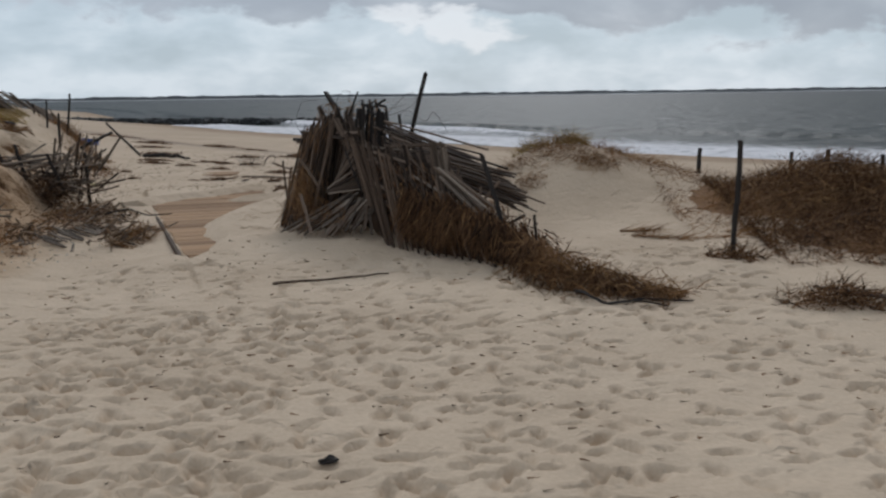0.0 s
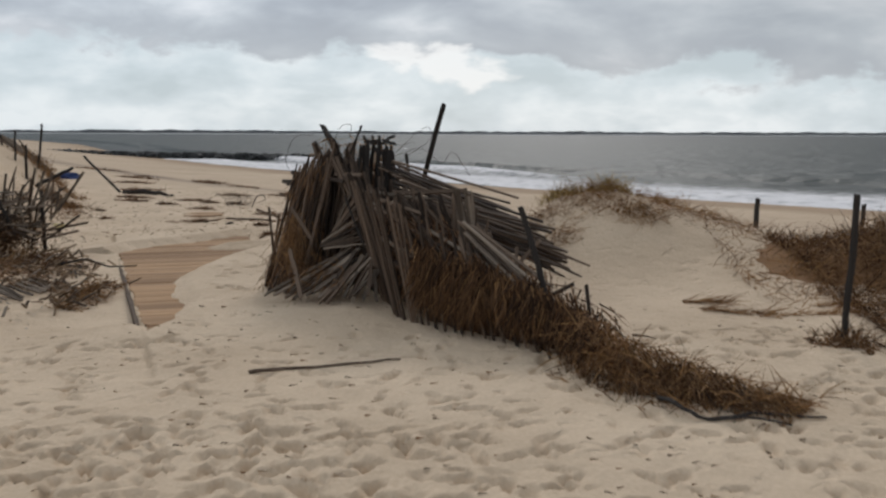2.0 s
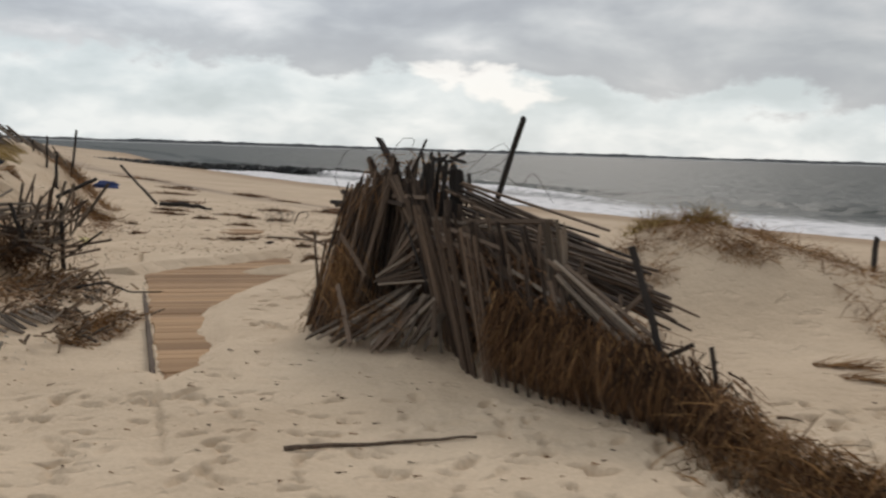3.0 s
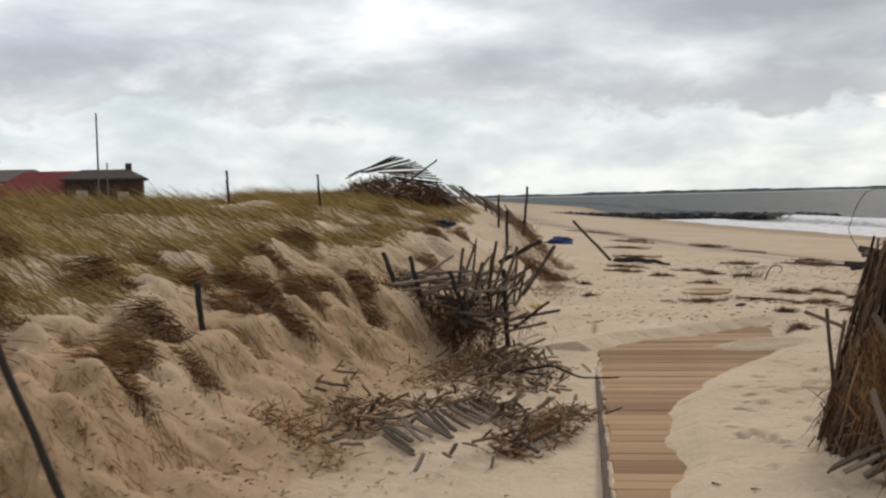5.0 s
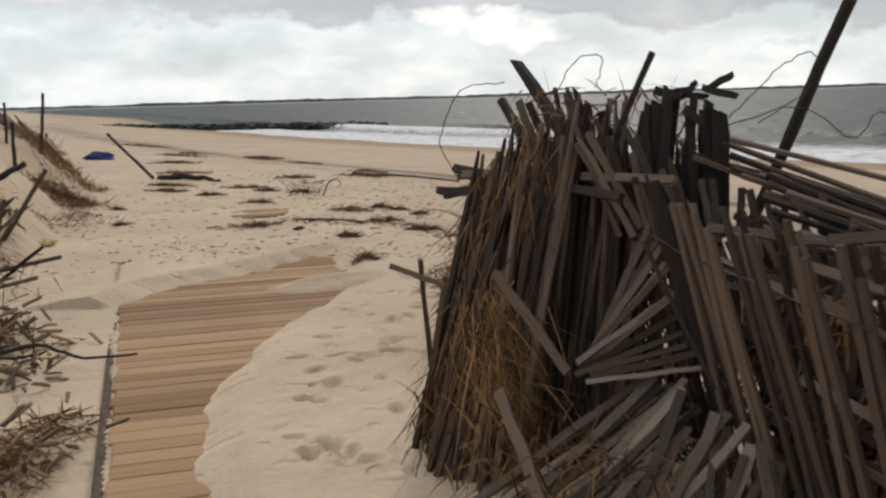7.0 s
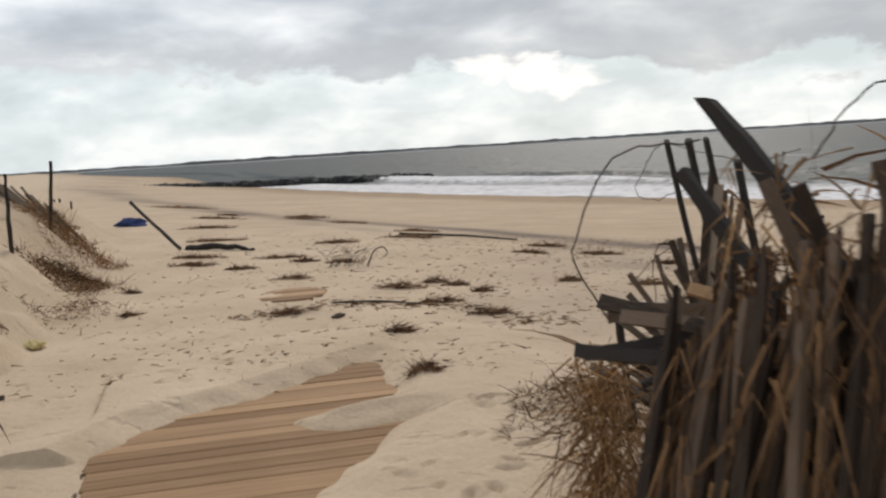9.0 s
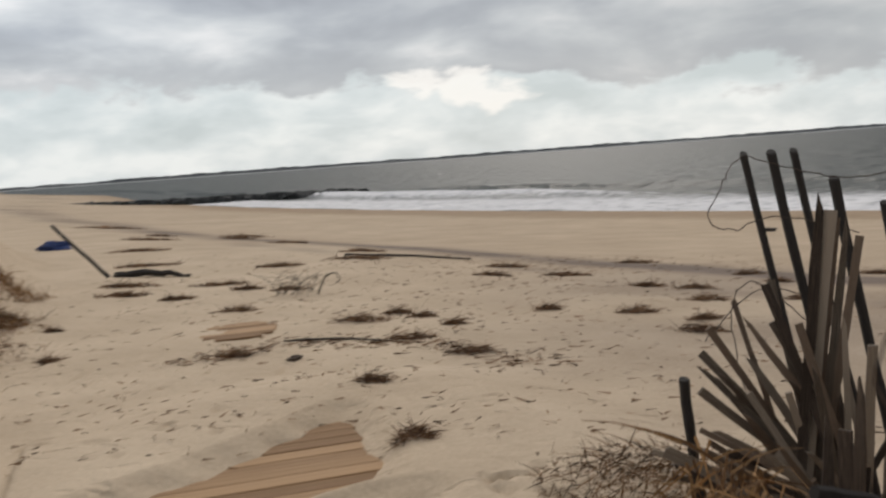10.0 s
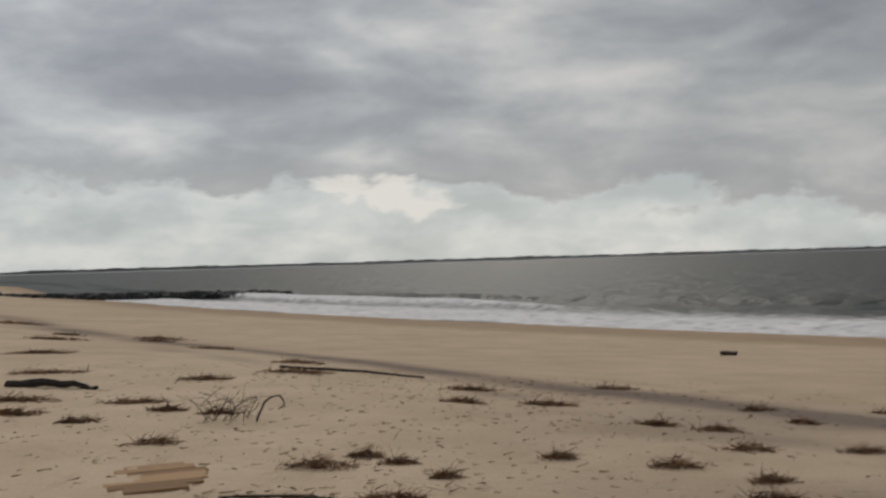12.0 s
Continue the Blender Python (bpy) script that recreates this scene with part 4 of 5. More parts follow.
for j in range(13):
    for i in range(59):
        f_.append((j * 60 + i, j * 60 + i + 1, j * 60 + i + 61, j * 60 + i + 60))
inner = mesh_object("mat", v, f_, WRACK)
inner.parent = curtain
tagged(blades("thatch_straw", strewn(700, panel_root, 73), (0.05, -0.3, -0.9), 0.24, 0.007, STRAW, 74, droop=0.2, spread=0.6), "tawny straw ends on the hanging thatch", "straw", kind="stuff")


def ridge_root(r):
    f = r.random()
    x, y, h = along_line(f, [0, 0.35, 0.7, 1], [0.66, 0.95, 1.28, 1.72], [7.70, 7.15, 6.82, 6.58], [0.34, 0.27, 0.18, 0.03])
    u = r.gauss(0, 0.12)
    x, y = x + 0.6 * u, y + 0.8 * u
    return (x, y, ground_z(x, y) + max(0.0, h * math.exp(-(u / 0.14) ** 2) * r.uniform(0.3, 1)))


tagged(blades("ridge_grass", strewn(2000, ridge_root, 3), (0.1, -0.5, -0.45), 0.19, 0.008, THATCH, 4, droop=0.5, spread=0.6), "tawny brown dead grass heaped along the buried fence", "dead grass", kind="stuff")
tagged(blades("ridge_straw", strewn(1500, ridge_root, 5), (0.0, -0.4, -0.1), 0.23, 0.008, STRAW, 6, droop=0.6, spread=0.9), "yellow straw ends on the buried fence ridge", "straw", kind="stuff")


def under_root(r):
    f, g = r.random(), r.uniform(0.05, 0.85)
    bx, by = along_line(f, *PANEL_FOOT)
    tx_, ty_, tz = along_line(f, *PANEL_TOP)
    return (bx + (tx_ - bx) * g + r.uniform(0.16, 0.5), by + (ty_ - by) * g + r.uniform(0.0, 0.3), 0.1 + (tz - 0.15) * g)


# Unseen dark blades added behind the panel to stop light coming through its gaps.
tagged(blades("under_thatch", strewn(4200, under_root, 91), (0.1, 0.0, -0.8), 0.22, 0.014, WRACK, 92, droop=0.3, spread=0.8), "dark blades added under the fence panel to block light", "dead grass", kind="stuff")
# Dark blades put in the hollow to darken it, in place of its shade.
tagged(blades("hollow_thatch", strewn(1800, lambda r: (r.uniform(-1.4, -0.65), r.gauss(10.95, 0.12), r.uniform(0.05, 1.22)), 93), (0.0, -0.1, -0.8), 0.22, 0.014, WRACK, 94, droop=0.3, spread=0.7), "dark blades added in the heap's hollow to deepen its shade", "dead grass", kind="stuff")


def wall_root(r):
    f = r.uniform(0.05, 0.80)
    bx, by = along_line(f, *WALL_FOOT)
    tx_, ty_, tz = along_line(f, *WALL_TOP)
    g = r.random()
    return (bx + (tx_ - bx) * g - 0.03 + r.uniform(-.05, .04), by + (ty_ - by) * g - 0.03 + r.uniform(-.04, .03), 0.1 + (tz - 0.05) * g)


tagged(blades("heap_thatch", strewn(1000, wall_root, 7), (-0.15, -0.3, -1), 0.18, 0.006, THATCH, 8, droop=0.2, spread=0.6), "brown dead grass caught among the heap's slats", "dead grass", kind="stuff")
tagged(blades("heap_straw", strewn(260, lambda r: (r.gauss(-1.44, 0.06), r.gauss(10.06, 0.06), r.uniform(0.42, 0.80)), 9), (0.15, -0.3, -0.9), 0.24, 0.006, STRAW, 10, droop=0.5, spread=0.8), "tawny straw tangled on the heap's corner", "straw", kind="stuff")
tagged(blades("crown_straw", strewn(260, lambda r: (r.uniform(-1.4, -0.7), r.gauss(10.9, 0.15), r.uniform(1.1, 1.42)), 11), (0, -0.3, -0.3), 0.16, 0.008, STRAW, 12, droop=0.5, spread=1.0), "tawny straw on the heap's crown", "straw", kind="stuff")
tagged(blades("fan_straw", strewn(500, lambda r: (r.gauss(-1.1, 0.2), r.gauss(9.85, 0.18), 0.30 + r.uniform(-.05, .1)), 13), (0, -0.4, -0.1), 0.2, 0.008, THATCH, 14, droop=0.6, spread=0.9), "brown straw among the spilled slats", "straw", kind="stuff")


def sand_root(x, y, sx_r, sy_r, high=0.0):
    def place(r):
        px, py = x + sx_r * max(-1.7, min(1.7, r.gauss(0, 1))), y + sy_r * max(-1.7, min(1.7, r.gauss(0, 1)))
        return (px, py, ground_z(px, py) + high * r.random() * math.exp(-((px - x) / sx_r) ** 2 / 2 - ((py - y) / sy_r) ** 2 / 2))
    return place


tagged(blades("back_brush", strewn(1000, sand_root(-1.55, 14.1, 0.26, 0.34, 0.14), 15), (-0.6, -0.15, 0.10), 0.14, 0.006, THATCH, 16, droop=0.6, spread=0.9), "brown brush at the broken end of the fence", "brush", kind="stuff")
tagged(blades("back_straw", strewn(620, lambda r: (r.gauss(-1.58, 0.06), r.gauss(12.4, 0.16), r.uniform(0.15, 0.72)), 17), (-0.15, -0.3, -0.4), 0.24, 0.008, STRAW, 18, droop=0.6, spread=0.9), "tawny straw at the broken end of the fence", "straw", kind="stuff")

# ---- seaward bank: brush, tufts, posts ----
tagged(blades("bank_brush", strewn(11000, sand_root(4.2, 10.7, 0.72, 0.62, 0.50), 19), (0.2, -0.4, 0.30), 0.26, 0.008, THATCH, 20, droop=0.7, spread=0.8, core=(4.1, 10.8, 0.7, 0.55, 0.26)), "brown tangled brush on the sand bank", "brush", kind="stuff")
tagged(blades("bank_brush_low", strewn(7000, sand_root(4.2, 8.8, 0.8, 0.58, 0.32), 21), (0.2, -0.5, 0.1), 0.27, 0.008, THATCH, 22, droop=0.7, spread=0.8, core=(4.3, 8.9, 0.65, 0.45, 0.15)), "brown tangled brush at the foot of the bank", "brush", kind="stuff")
tagged(blades("bank_straw", strewn(2600, sand_root(3.9, 10.3, 0.9, 0.8, 0.42), 27), (0.25, -0.45, 0.15), 0.26, 0.007, STRAW, 28, droop=0.6, spread=0.7), "tawny straw over the brush on the bank", "straw", kind="stuff")
tagged(blades("post_brush", strewn(420, sand_root(2.45, 8.05, 0.13, 0.1, 0.10), 23), (0.1, -0.4, 0.3), 0.17, 0.009, THATCH, 24, droop=0.6, spread=0.9), "brown grass round the foot of a post", "dead grass", kind="stuff")
tagged(blades("sand_brush", strewn(700, sand_root(2.75, 6.45, 0.22, 0.12, 0.15), 25), (0.2, -0.4, 0.2), 0.2, 0.009, THATCH, 26, droop=0.6, spread=0.9), "low brown brush on open sand", "brush", kind="stuff")
for k, (x, y, n_, s_) in enumerate(((1.05, 12.6, 260, 0.14), (1.52, 12.5, 340, 0.12), (1.35, 12.3, 200, 0.2), (1.75, 11.75, 300, 0.14), (2.1, 12.2, 260, 0.2), (0.75, 12.0, 160, 0.16), (2.6, 12.4, 220, 0.25), (0.95, 11.5, 120, 0.12), (1.2, 12.0, 130, 0.2), (1.9, 12.5, 130, 0.2), (1.5, 11.9, 100, 0.15), (2.35, 11.9, 120, 0.22), (0.6, 11.4, 90, 0.16), (2.9, 12.0, 130, 0.3))):
    tagged(blades("grass_tuft", strewn(int(n_ * 1.4), sand_root(x, y, s_, s_ * 0.8, 0.08), 30 + k), (-0.1, -0.4, 0.7 if k < 3 else -0.1), 0.24, 0.006, GRASS if k < 2 else STRAW, 40 + k, droop=0.6, spread=0.8), "withered grass tuft on the blown mound", "grass tuft", "mound tufts")
stake((2.42, 8.05, -0.15), (2.46, 8.02, 1.10), 0.05, "tall dark fence post standing in sand", "fence_post", "fence posts")
for x, y, z0, z1, dx in ((3.12, 12.7, 0.1, 0.78, 0.03), (4.3, 12.8, 0.0, 0.72, 0.02), (4.72, 12.8, -0.1, 0.74, 0.06), (5.50, 12.9, -0.2, 0.66, 0.0), (4.68, 12.7, -0.1, 0.38, 0.16)):
    stake((x, y, z0 - 0.2), (x + dx, y, z1), 0.06, "dark fence post standing in the sand bank", "fence_post", "fence posts")
for k in range(5):
    board((2.75 + jit(.1), 6.55 + 0.05 * k, 0.13), (3.15 + jit(.1), 6.35 + 0.05 * k, 0.11), 0.035, 0.012, "bleached slat lying by low brush", (0, -0.2, 1))
for k, (x, y, ln) in enumerate(((1.75, 9.2, 0.5), (2.1, 9.0, 0.9), (2.6, 9.3, 0.6), (1.7, 9.6, 0.35))):
    tagged(blades("grass_trail", strewn(90, lambda r, x=x, y=y, ln=ln: ((lambda u: (x + u * ln, y - 0.12 * u + r.gauss(0, .03), ground_z(x + u * ln, y - 0.12 * u) + 0.01))(r.random())), 60 + k), (0.9, -0.3, 0.15), 0.2, 0.008, STRAW, 70 + k, droop=0.4, spread=0.5), "strand of dry grass lying on the sand", "grass strand", "grass strands")

# ---- landward side: dune grass, wrecked fence, debris ----
def dune_root(x0, x1, y0, y1, d0, d1, patch=0.0, seed=51):
    def place(r):
        for _ in range(60):
            x, y = r.uniform(x0, x1), r.uniform(y0, y1)
            d = float(np.interp(y, TOE_Y, TOE_X)) - x
            if d0 < d < d1 and float(noise2(np.array([x]), np.array([y]), 0.75, seed)[0]) > patch:
                break
        return (x, y, ground_z(x, y) - 0.01)
    return place


WINDY = (-0.78, -0.22, 0.50)
tagged(blades("dune_grass", strewn(34000, dune_root(-12, -5.4, 6.5, 21, 1.25, 4.4, 0.24), 81), WINDY, 0.36, 0.008, GRASS, 82, droop=0.45, spread=0.35), "windblown greenish-tan beach grass on the dune crest", "beach grass", kind="stuff")
tagged(blades("dune_grass_far", strewn(3500, dune_root(-22, -8, 6, 32, 4.5, 14, 0.3), 83), WINDY, 0.34, 0.012, GRASS, 84, droop=0.45, spread=0.35), "windblown greenish-tan beach grass behind the crest", "beach grass", kind="stuff")
tagged(blades("slope_grass", strewn(17000, dune_root(-9, -4.5, 6.5, 19, 0.35, 2.9, 0.46, 52), 85), (-0.8, -0.35, -0.02), 0.22, 0.006, STRAW, 86, droop=0.5, spread=0.5), "straggling tan grass on the eroded dune slope", "beach grass", kind="stuff")
tagged(blades("slope_roots", strewn(11000, dune_root(-9, -4.0, 6.5, 16, 0.10, 1.5, 0.50, 57), 87), (0.40, -0.35, -0.45), 0.17, 0.006, STRAW, 88, droop=0.25, spread=0.4), "fine tan roots hanging down the eroded dune face", "roots", kind="stuff")
tagged(blades("scarp_straw", strewn(6000, dune_root(-7.5, -4.0, 9.8, 14.5, 0.30, 1.25, 0.34, 58), 89), (0.45, -0.40, -0.60), 0.20, 0.006, STRAW, 90, droop=0.2, spread=0.35), "tan straw and roots hanging from the broken dune edge", "straw", kind="stuff")
tr = random.Random(29)
spots = [(-4.75, 8.55), (-5.05, 8.9), (-5.25, 9.35), (-4.85, 9.2), (-5.4, 10.2), (-5.15, 10.55), (-5.9, 9.6), (-6.3, 10.4), (-5.5, 8.2), (-6.1, 8.9), (-5.6, 11.3), (-6.2, 11.6), (-5.35, 7.9), (-6.8, 9.5), (-4.9, 7.6), (-5.55, 12.1), (-6.6, 12.6), (-6.1, 13.8), (-6.4, 14.8), (-6.9, 15.8), (-6.5, 16.9), (-7.4, 17.5)]
spots += [(float(np.interp(y, TOE_Y, TOE_X)) - tr.uniform(0.5, 2.3), y) for y in [tr.uniform(7.5, 17) for _ in range(14)]]
for k, (x, y) in enumerate(spots):
    turned = (-0.65 + tr.uniform(-.2, .2), -0.3, tr.uniform(-0.25, 0.3))
    tagged(blades("grass_tuft", strewn(300, sand_root(x, y, 0.09, 0.06, 0.16), 100 + k), turned, 0.27, 0.006, THATCH if k % 3 == 2 else STRAW, 130 + k, droop=0.55, spread=0.38), "uprooted brown grass tuft on the eroded dune", "grass tuft", "dune tufts")
    # Dark root strands below the tuft also paint in the shadow beneath it.
    tagged(blades("root_mat", strewn(70, sand_root(x + 0.08, y - 0.06, 0.06, 0.05, 0.12), 160 + k), (0.25, -0.3, -0.9), 0.20, 0.006, WRACK, 190 + k, droop=0.3, spread=0.4), "dark hanging roots doubling as the shadow under a grass tuft", "root mat", "root mats")

# wrecked fence at the dune's foot
wreck = thing("slat_fence", (-5.2, 13.2, 0.2), "wrecked slat fence in a splintered pile at the dune foot", "fence", "fallen fences")
for k in range(78):
    a_ = Vector((-5.25 + jit(.55), 13.1 + jit(.35), 0.45 + jit(.24)))
    ang = radians(sr.choice((8, 20, 35, 60, 100, 150, 172)) + jit(14))
    ln = 0.40 + jit(.20)
    slat(wreck, a_, a_ + Vector((math.cos(ang) * ln, jit(.25), math.sin(ang) * ln * 0.55 + jit(.08))), wide=0.042, face=(0.2, -0.8, 0.5), mesh=PALES[k % 6] if k % 2 else None)
for k in range(9):
    x = -6.0 + jit(.25)
    slat(wreck, (x, 13.05 + jit(.25), 0.64 + jit(.12)), (x + 0.75 + jit(.25), 13.15 + jit(.25), 0.80 + jit(.16)), wide=0.05, face=(0.1, -0.5, 1), mesh=PALES[k % 6])
for k in range(15):        # splintered ends pointing up and seaward
    a_ = Vector((-5.25 + 0.045 * k + jit(.06), 13.15 + jit(.15), 0.55 + jit(.08)))
    slat(wreck, a_, a_ + Vector((0.16 + jit(.14), jit(.12), 0.38 + jit(.12))), wide=0.046, face=(0.2, -0.9, 0.3), mesh=PALES[k % 6] if k % 3 else None)
for k in range(9):
    x = -5.7 + 1.0 * sr.random()
    slat(wreck, (x, 13.2 + jit(.2), ground_z(x, 13.2) - 0.05), (x + jit(.25), 13.2 + jit(.15), 0.75 + jit(.12)), wide=0.042)
for p, q, w in (((-7.672, 19.5, 0.3), (-7.656, 19.5, 1.23), 0.055), ((-8.50, 21.0, 0.8), (-8.49, 21.0, 1.49), 0.045), ((-4.80, 13.2, 0.1), (-4.83, 13.2, 0.80), 0.05), ((-5.74, 13.0, 0.4), (-5.97, 13.0, 0.96), 0.05), ((-5.55, 13.0, 0.45), (-5.68, 13.0, 0.92), 0.05), ((-5.02, 12.9, 0.30), (-5.22, 12.9, 0.80), 0.05),
                ((-4.95, 13.4, 0.85), (-4.42, 13.1, 1.06), 0.045), ((-5.16, 9.58, 0.5), (-5.18, 9.55, 0.98), 0.042), ((-8.55, 22.0, 0.1), (-8.34, 21.9, 1.62), 0.05), ((-8.9, 21.5, 0.4), (-8.95, 21.4, 1.42), 0.045),
                ((-7.90, 25.1, 0.1), (-8.85, 25.5, 0.90), 0.06), ((-9.4, 15.0, 1.1), (-9.45, 15.0, 1.86), 0.036), ((-9.55, 15.2, 1.1), (-9.62, 15.2, 1.75), 0.036), ((-8.3, 15.4, 1.1), (-8.35, 15.4, 1.78), 0.032),
                ((-11.9, 29.5, 0.0), (-11.85, 29.5, 0.85), 0.05), ((-12.6, 30.5, 0.0), (-12.6, 30.4, 0.8), 0.05), ((-13.4, 32.0, 0.0), (-13.35, 32.0, 0.85), 0.06), ((-14.2, 33.5, 0.0), (-14.25, 33.5, 0.8), 0.06), ((-10.2, 26.8, 0.0), (-10.6, 26.6, 0.7), 0.045),
                ((-3.26, 7.08, -0.1), (-3.85, 6.94, 1.25), 0.029)):
    stake(p, q, w)
tagged(blades("wreck_brush", strewn(1800, lambda r: (r.gauss(-5.25, 0.28), r.gauss(13.1, 0.22), 0.12 + r.uniform(0, 0.42)), 220), (0.1, -0.4, -0.3), 0.2, 0.007, DARKTHATCH, 221, droop=0.4, spread=0.9), "dark brush under the wrecked fence", "brush", kind="stuff")

# landward fence end near the path
near = thing("slat_fence", (-3.6, 6.9, 0), "leaning grey slat fence end beside the path", "fence", "fallen fences")
for k in range(5):
    slat(near, (-3.45 - 0.10 * k, 6.92 + jit(.04), -0.05), (-4.05 - 0.12 * k + jit(.05), 6.82 + jit(.05), 0.72 + jit(.06)), wide=0.04, face=(0.5, -0.8, 0.2))

# mat of slats half sunk in the sand
MAT_A, MAT_B = (-4.05, 9.75), (-3.96, 10.95)
mat_ = thing("slat_mat", (-3.9, 9.8, 0.1), "bleached slats still wired in a row, half sunk in sand", "fence", "fallen fences")
for k in range(17):
    f = k / 16
    x, y = MAT_A[0] + (MAT_B[0] - MAT_A[0]) * f + jit(.03), MAT_A[1] + (MAT_B[1] - MAT_A[1]) * f + jit(.03)
    x2, y2 = x + 0.26 + jit(.05), y - 0.10 + jit(.05)
    slat(mat_, (x, y, ground_z(x, y) + 0.07 + jit(.025)), (x2, y2, ground_z(x2, y2) + 0.02 + jit(.02)), wide=0.048, thick=0.013, face=(0.1 + jit(.3), -0.3, 1), mesh=PALES[k % 6])
for k, (x, y, sx_r, sy_r, n_) in enumerate(((-3.35, 10.6, 0.10, 0.35, 620), (-3.95, 10.75, 0.25, 0.12, 380), (-4.35, 10.1, 0.12, 0.35, 320), (-4.3, 9.35, 0.15, 0.10, 220), (-4.45, 12.2, 0.30, 0.30, 620), (-4.75, 12.6, 0.2, 0.3, 420), (-4.6, 11.6, 0.25, 0.2, 260), (-6.6, 18.6, 0.25, 0.4, 300), (-7.3, 20.2, 0.25, 0.4, 300))):
    tagged(blades("debris_clump", strewn(n_, sand_root(x, y, sx_r, sy_r, 0.16), 230 + k), (0.1, -0.3, 0.1), 0.12, 0.010, WRACK if k % 3 == 1 else STRAW, 250 + k, droop=0.4, spread=1.0, flat=0.55), "brown storm debris strewn on sand", "debris", kind="stuff")

def chips(name, x, y, sx_r, sy_r, n_, seed, label):
    """Broken slat ends and bark lying together."""
    t_ = thing(name, (x, y, ground_z(x, y)), label, "debris", "debris heaps")
    r = random.Random(seed)
    for _ in range(n_):
        px, py = r.gauss(x, sx_r), r.gauss(y, sy_r)
        ang, ln = r.uniform(-1.6, 1.6), r.uniform(0.05, 0.17)
        z = ground_z(px, py) + r.uniform(0.01, 0.11)
        qx, qy = px + math.cos(ang) * ln, py + math.sin(ang) * ln
        slat(t_, (px, py, z), (qx, qy, max(ground_z(qx, qy) + 0.01, z + r.uniform(-.08, .08))), wide=0.036, thick=0.010, face=(r.uniform(-.6, .6), -0.3, 1), name="chip", mesh=CHIPS[r.randrange(6)] if r.random() < 0.8 else PALES[r.randrange(6)])


chips("broken_slats", -4.5, 12.35, 0.22, 0.28, 80, 1, "broken slat ends and bark strewn at the dune foot")
chips("broken_slats", -4.75, 12.75, 0.2, 0.25, 60, 2, "broken slat ends and bark strewn at the dune foot")
chips("broken_slats", -3.75, 10.75, 0.28, 0.16, 60, 3, "broken slat ends and bark beside the sunken mat")
chips("broken_slats", -4.15, 11.7, 0.22, 0.26, 70, 5, "broken slat ends and bark strewn at the dune foot")
chips("broken_slats", -4.35, 10.15, 0.16, 0.30, 60, 6, "broken slat ends and bark beside the sunken mat")
chips("broken_slats", -3.45, 10.3, 0.10, 0.30, 50, 4, "broken slat ends and bark beside the sunken mat")

# draped fence on the crest
drape = thing("slat_fence", (-9.8, 20.5, 1.4), "grey slat fence arched over the dune crest", "fence", "fallen fences")
for k in range(20):
    f = k / 19
    e_ = Vector((-10.25 + 1.25 * f, 20.4 + jit(.05), 2.20 - 0.72 * f * f - 0.05 * f))
    s0 = e_ + Vector((-1.15, 0.25, -0.34 + 0.62 * f + jit(.03)))
    slat(drape, s0, e_, wide=0.05, face=(0.1, -0.6, 0.8))
for k in range(30):        # the part that slid down the seaward slope
    f = k / 29
    x, y = -9.2 + 0.85 * f, 20.5 + 2.1 * f
    z = ground_z(x, y) + 0.03
    slat(drape, (x + jit(.04), y, z + 0.05), (x - 0.42 + jit(.05), y - 0.05 + jit(.05), max(z + 0.38, ground_z(x - 0.42, y) + 0.16) + jit(.04)), wide=0.055, face=(0.6, -0.6, 0.4), mesh=PALES[k % 6] if k % 4 else None)
slat(drape, (-9.9, 20.35, 1.75), (-9.30, 20.3, 2.10), wide=0.05, thick=0.04, name="stake", mesh=STAKES[1], label="dark stake")
for k in range(7):
    x = -11.2 + 1.6 * k / 6
    slat(drape, (x, 20.6 + jit(.1), 1.2), (x + jit(.2), 20.55, 1.72 + 0.2 * math.sin(3.1 * k / 6)), wide=0.05)
tagged(blades("crest_brush", strewn(3200, lambda r: (lambda u: (-11.6 + 2.3 * u, r.gauss(20.6, 0.15), 1.35 + r.uniform(0, 0.15 + 0.32 * math.sin(3.1 * u))))(r.random()), 270), (-0.4, -0.3, 0.1), 0.26, 0.016, WRACK, 271, droop=0.4, spread=0.9), "dark brush under the arched fence", "brush", kind="stuff")


tagged(blades("dune_brush", strewn(1500, sand_root(-8.35, 22.3, 0.28, 0.5, 0.30), 272), (-0.3, -0.3, 0.25), 0.24, 0.009, STRAW, 273, droop=0.5, spread=0.8), "tawny brush at the foot of the slid fence", "brush", kind="stuff")
tagged(blades("dune_brush", strewn(1100, sand_root(-7.6, 20.6, 0.24, 0.35, 0.26), 274), (-0.2, -0.3, 0.15), 0.20, 0.009, THATCH, 275, droop=0.5, spread=0.8), "brown brush on sand below the dune", "brush", kind="stuff")


# ---- lumps: cloth, foam, clods ----
def lump(name, place, size, mat, label, category, seed, squash=0.6, group=""):
    bm = bmesh.new()
    bmesh.ops.create_icosphere(bm, subdivisions=3, radius=0.5)
    r = random.Random(seed)
    off = Vector([r.uniform(0, 50) for _ in "xyz"])
    for v in bm.verts:
        v.co *= 0.8 + 0.55 * noise.noise(v.co * 3.1 + off) + 0.2 * noise.noise(v.co * 8 + off)
        v.co.z = max(v.co.z, -0.2) * squash
    me = bpy.data.meshes.new(name)
    bm.to_mesh(me), bm.free()
    me.materials.append(mat)
    ob = new(name, me)
    ob.matrix_basis = Matrix.LocRotScale(place, Euler((0, 0, r.uniform(0, 6))), size)
    return tagged(ob, label, category, group)


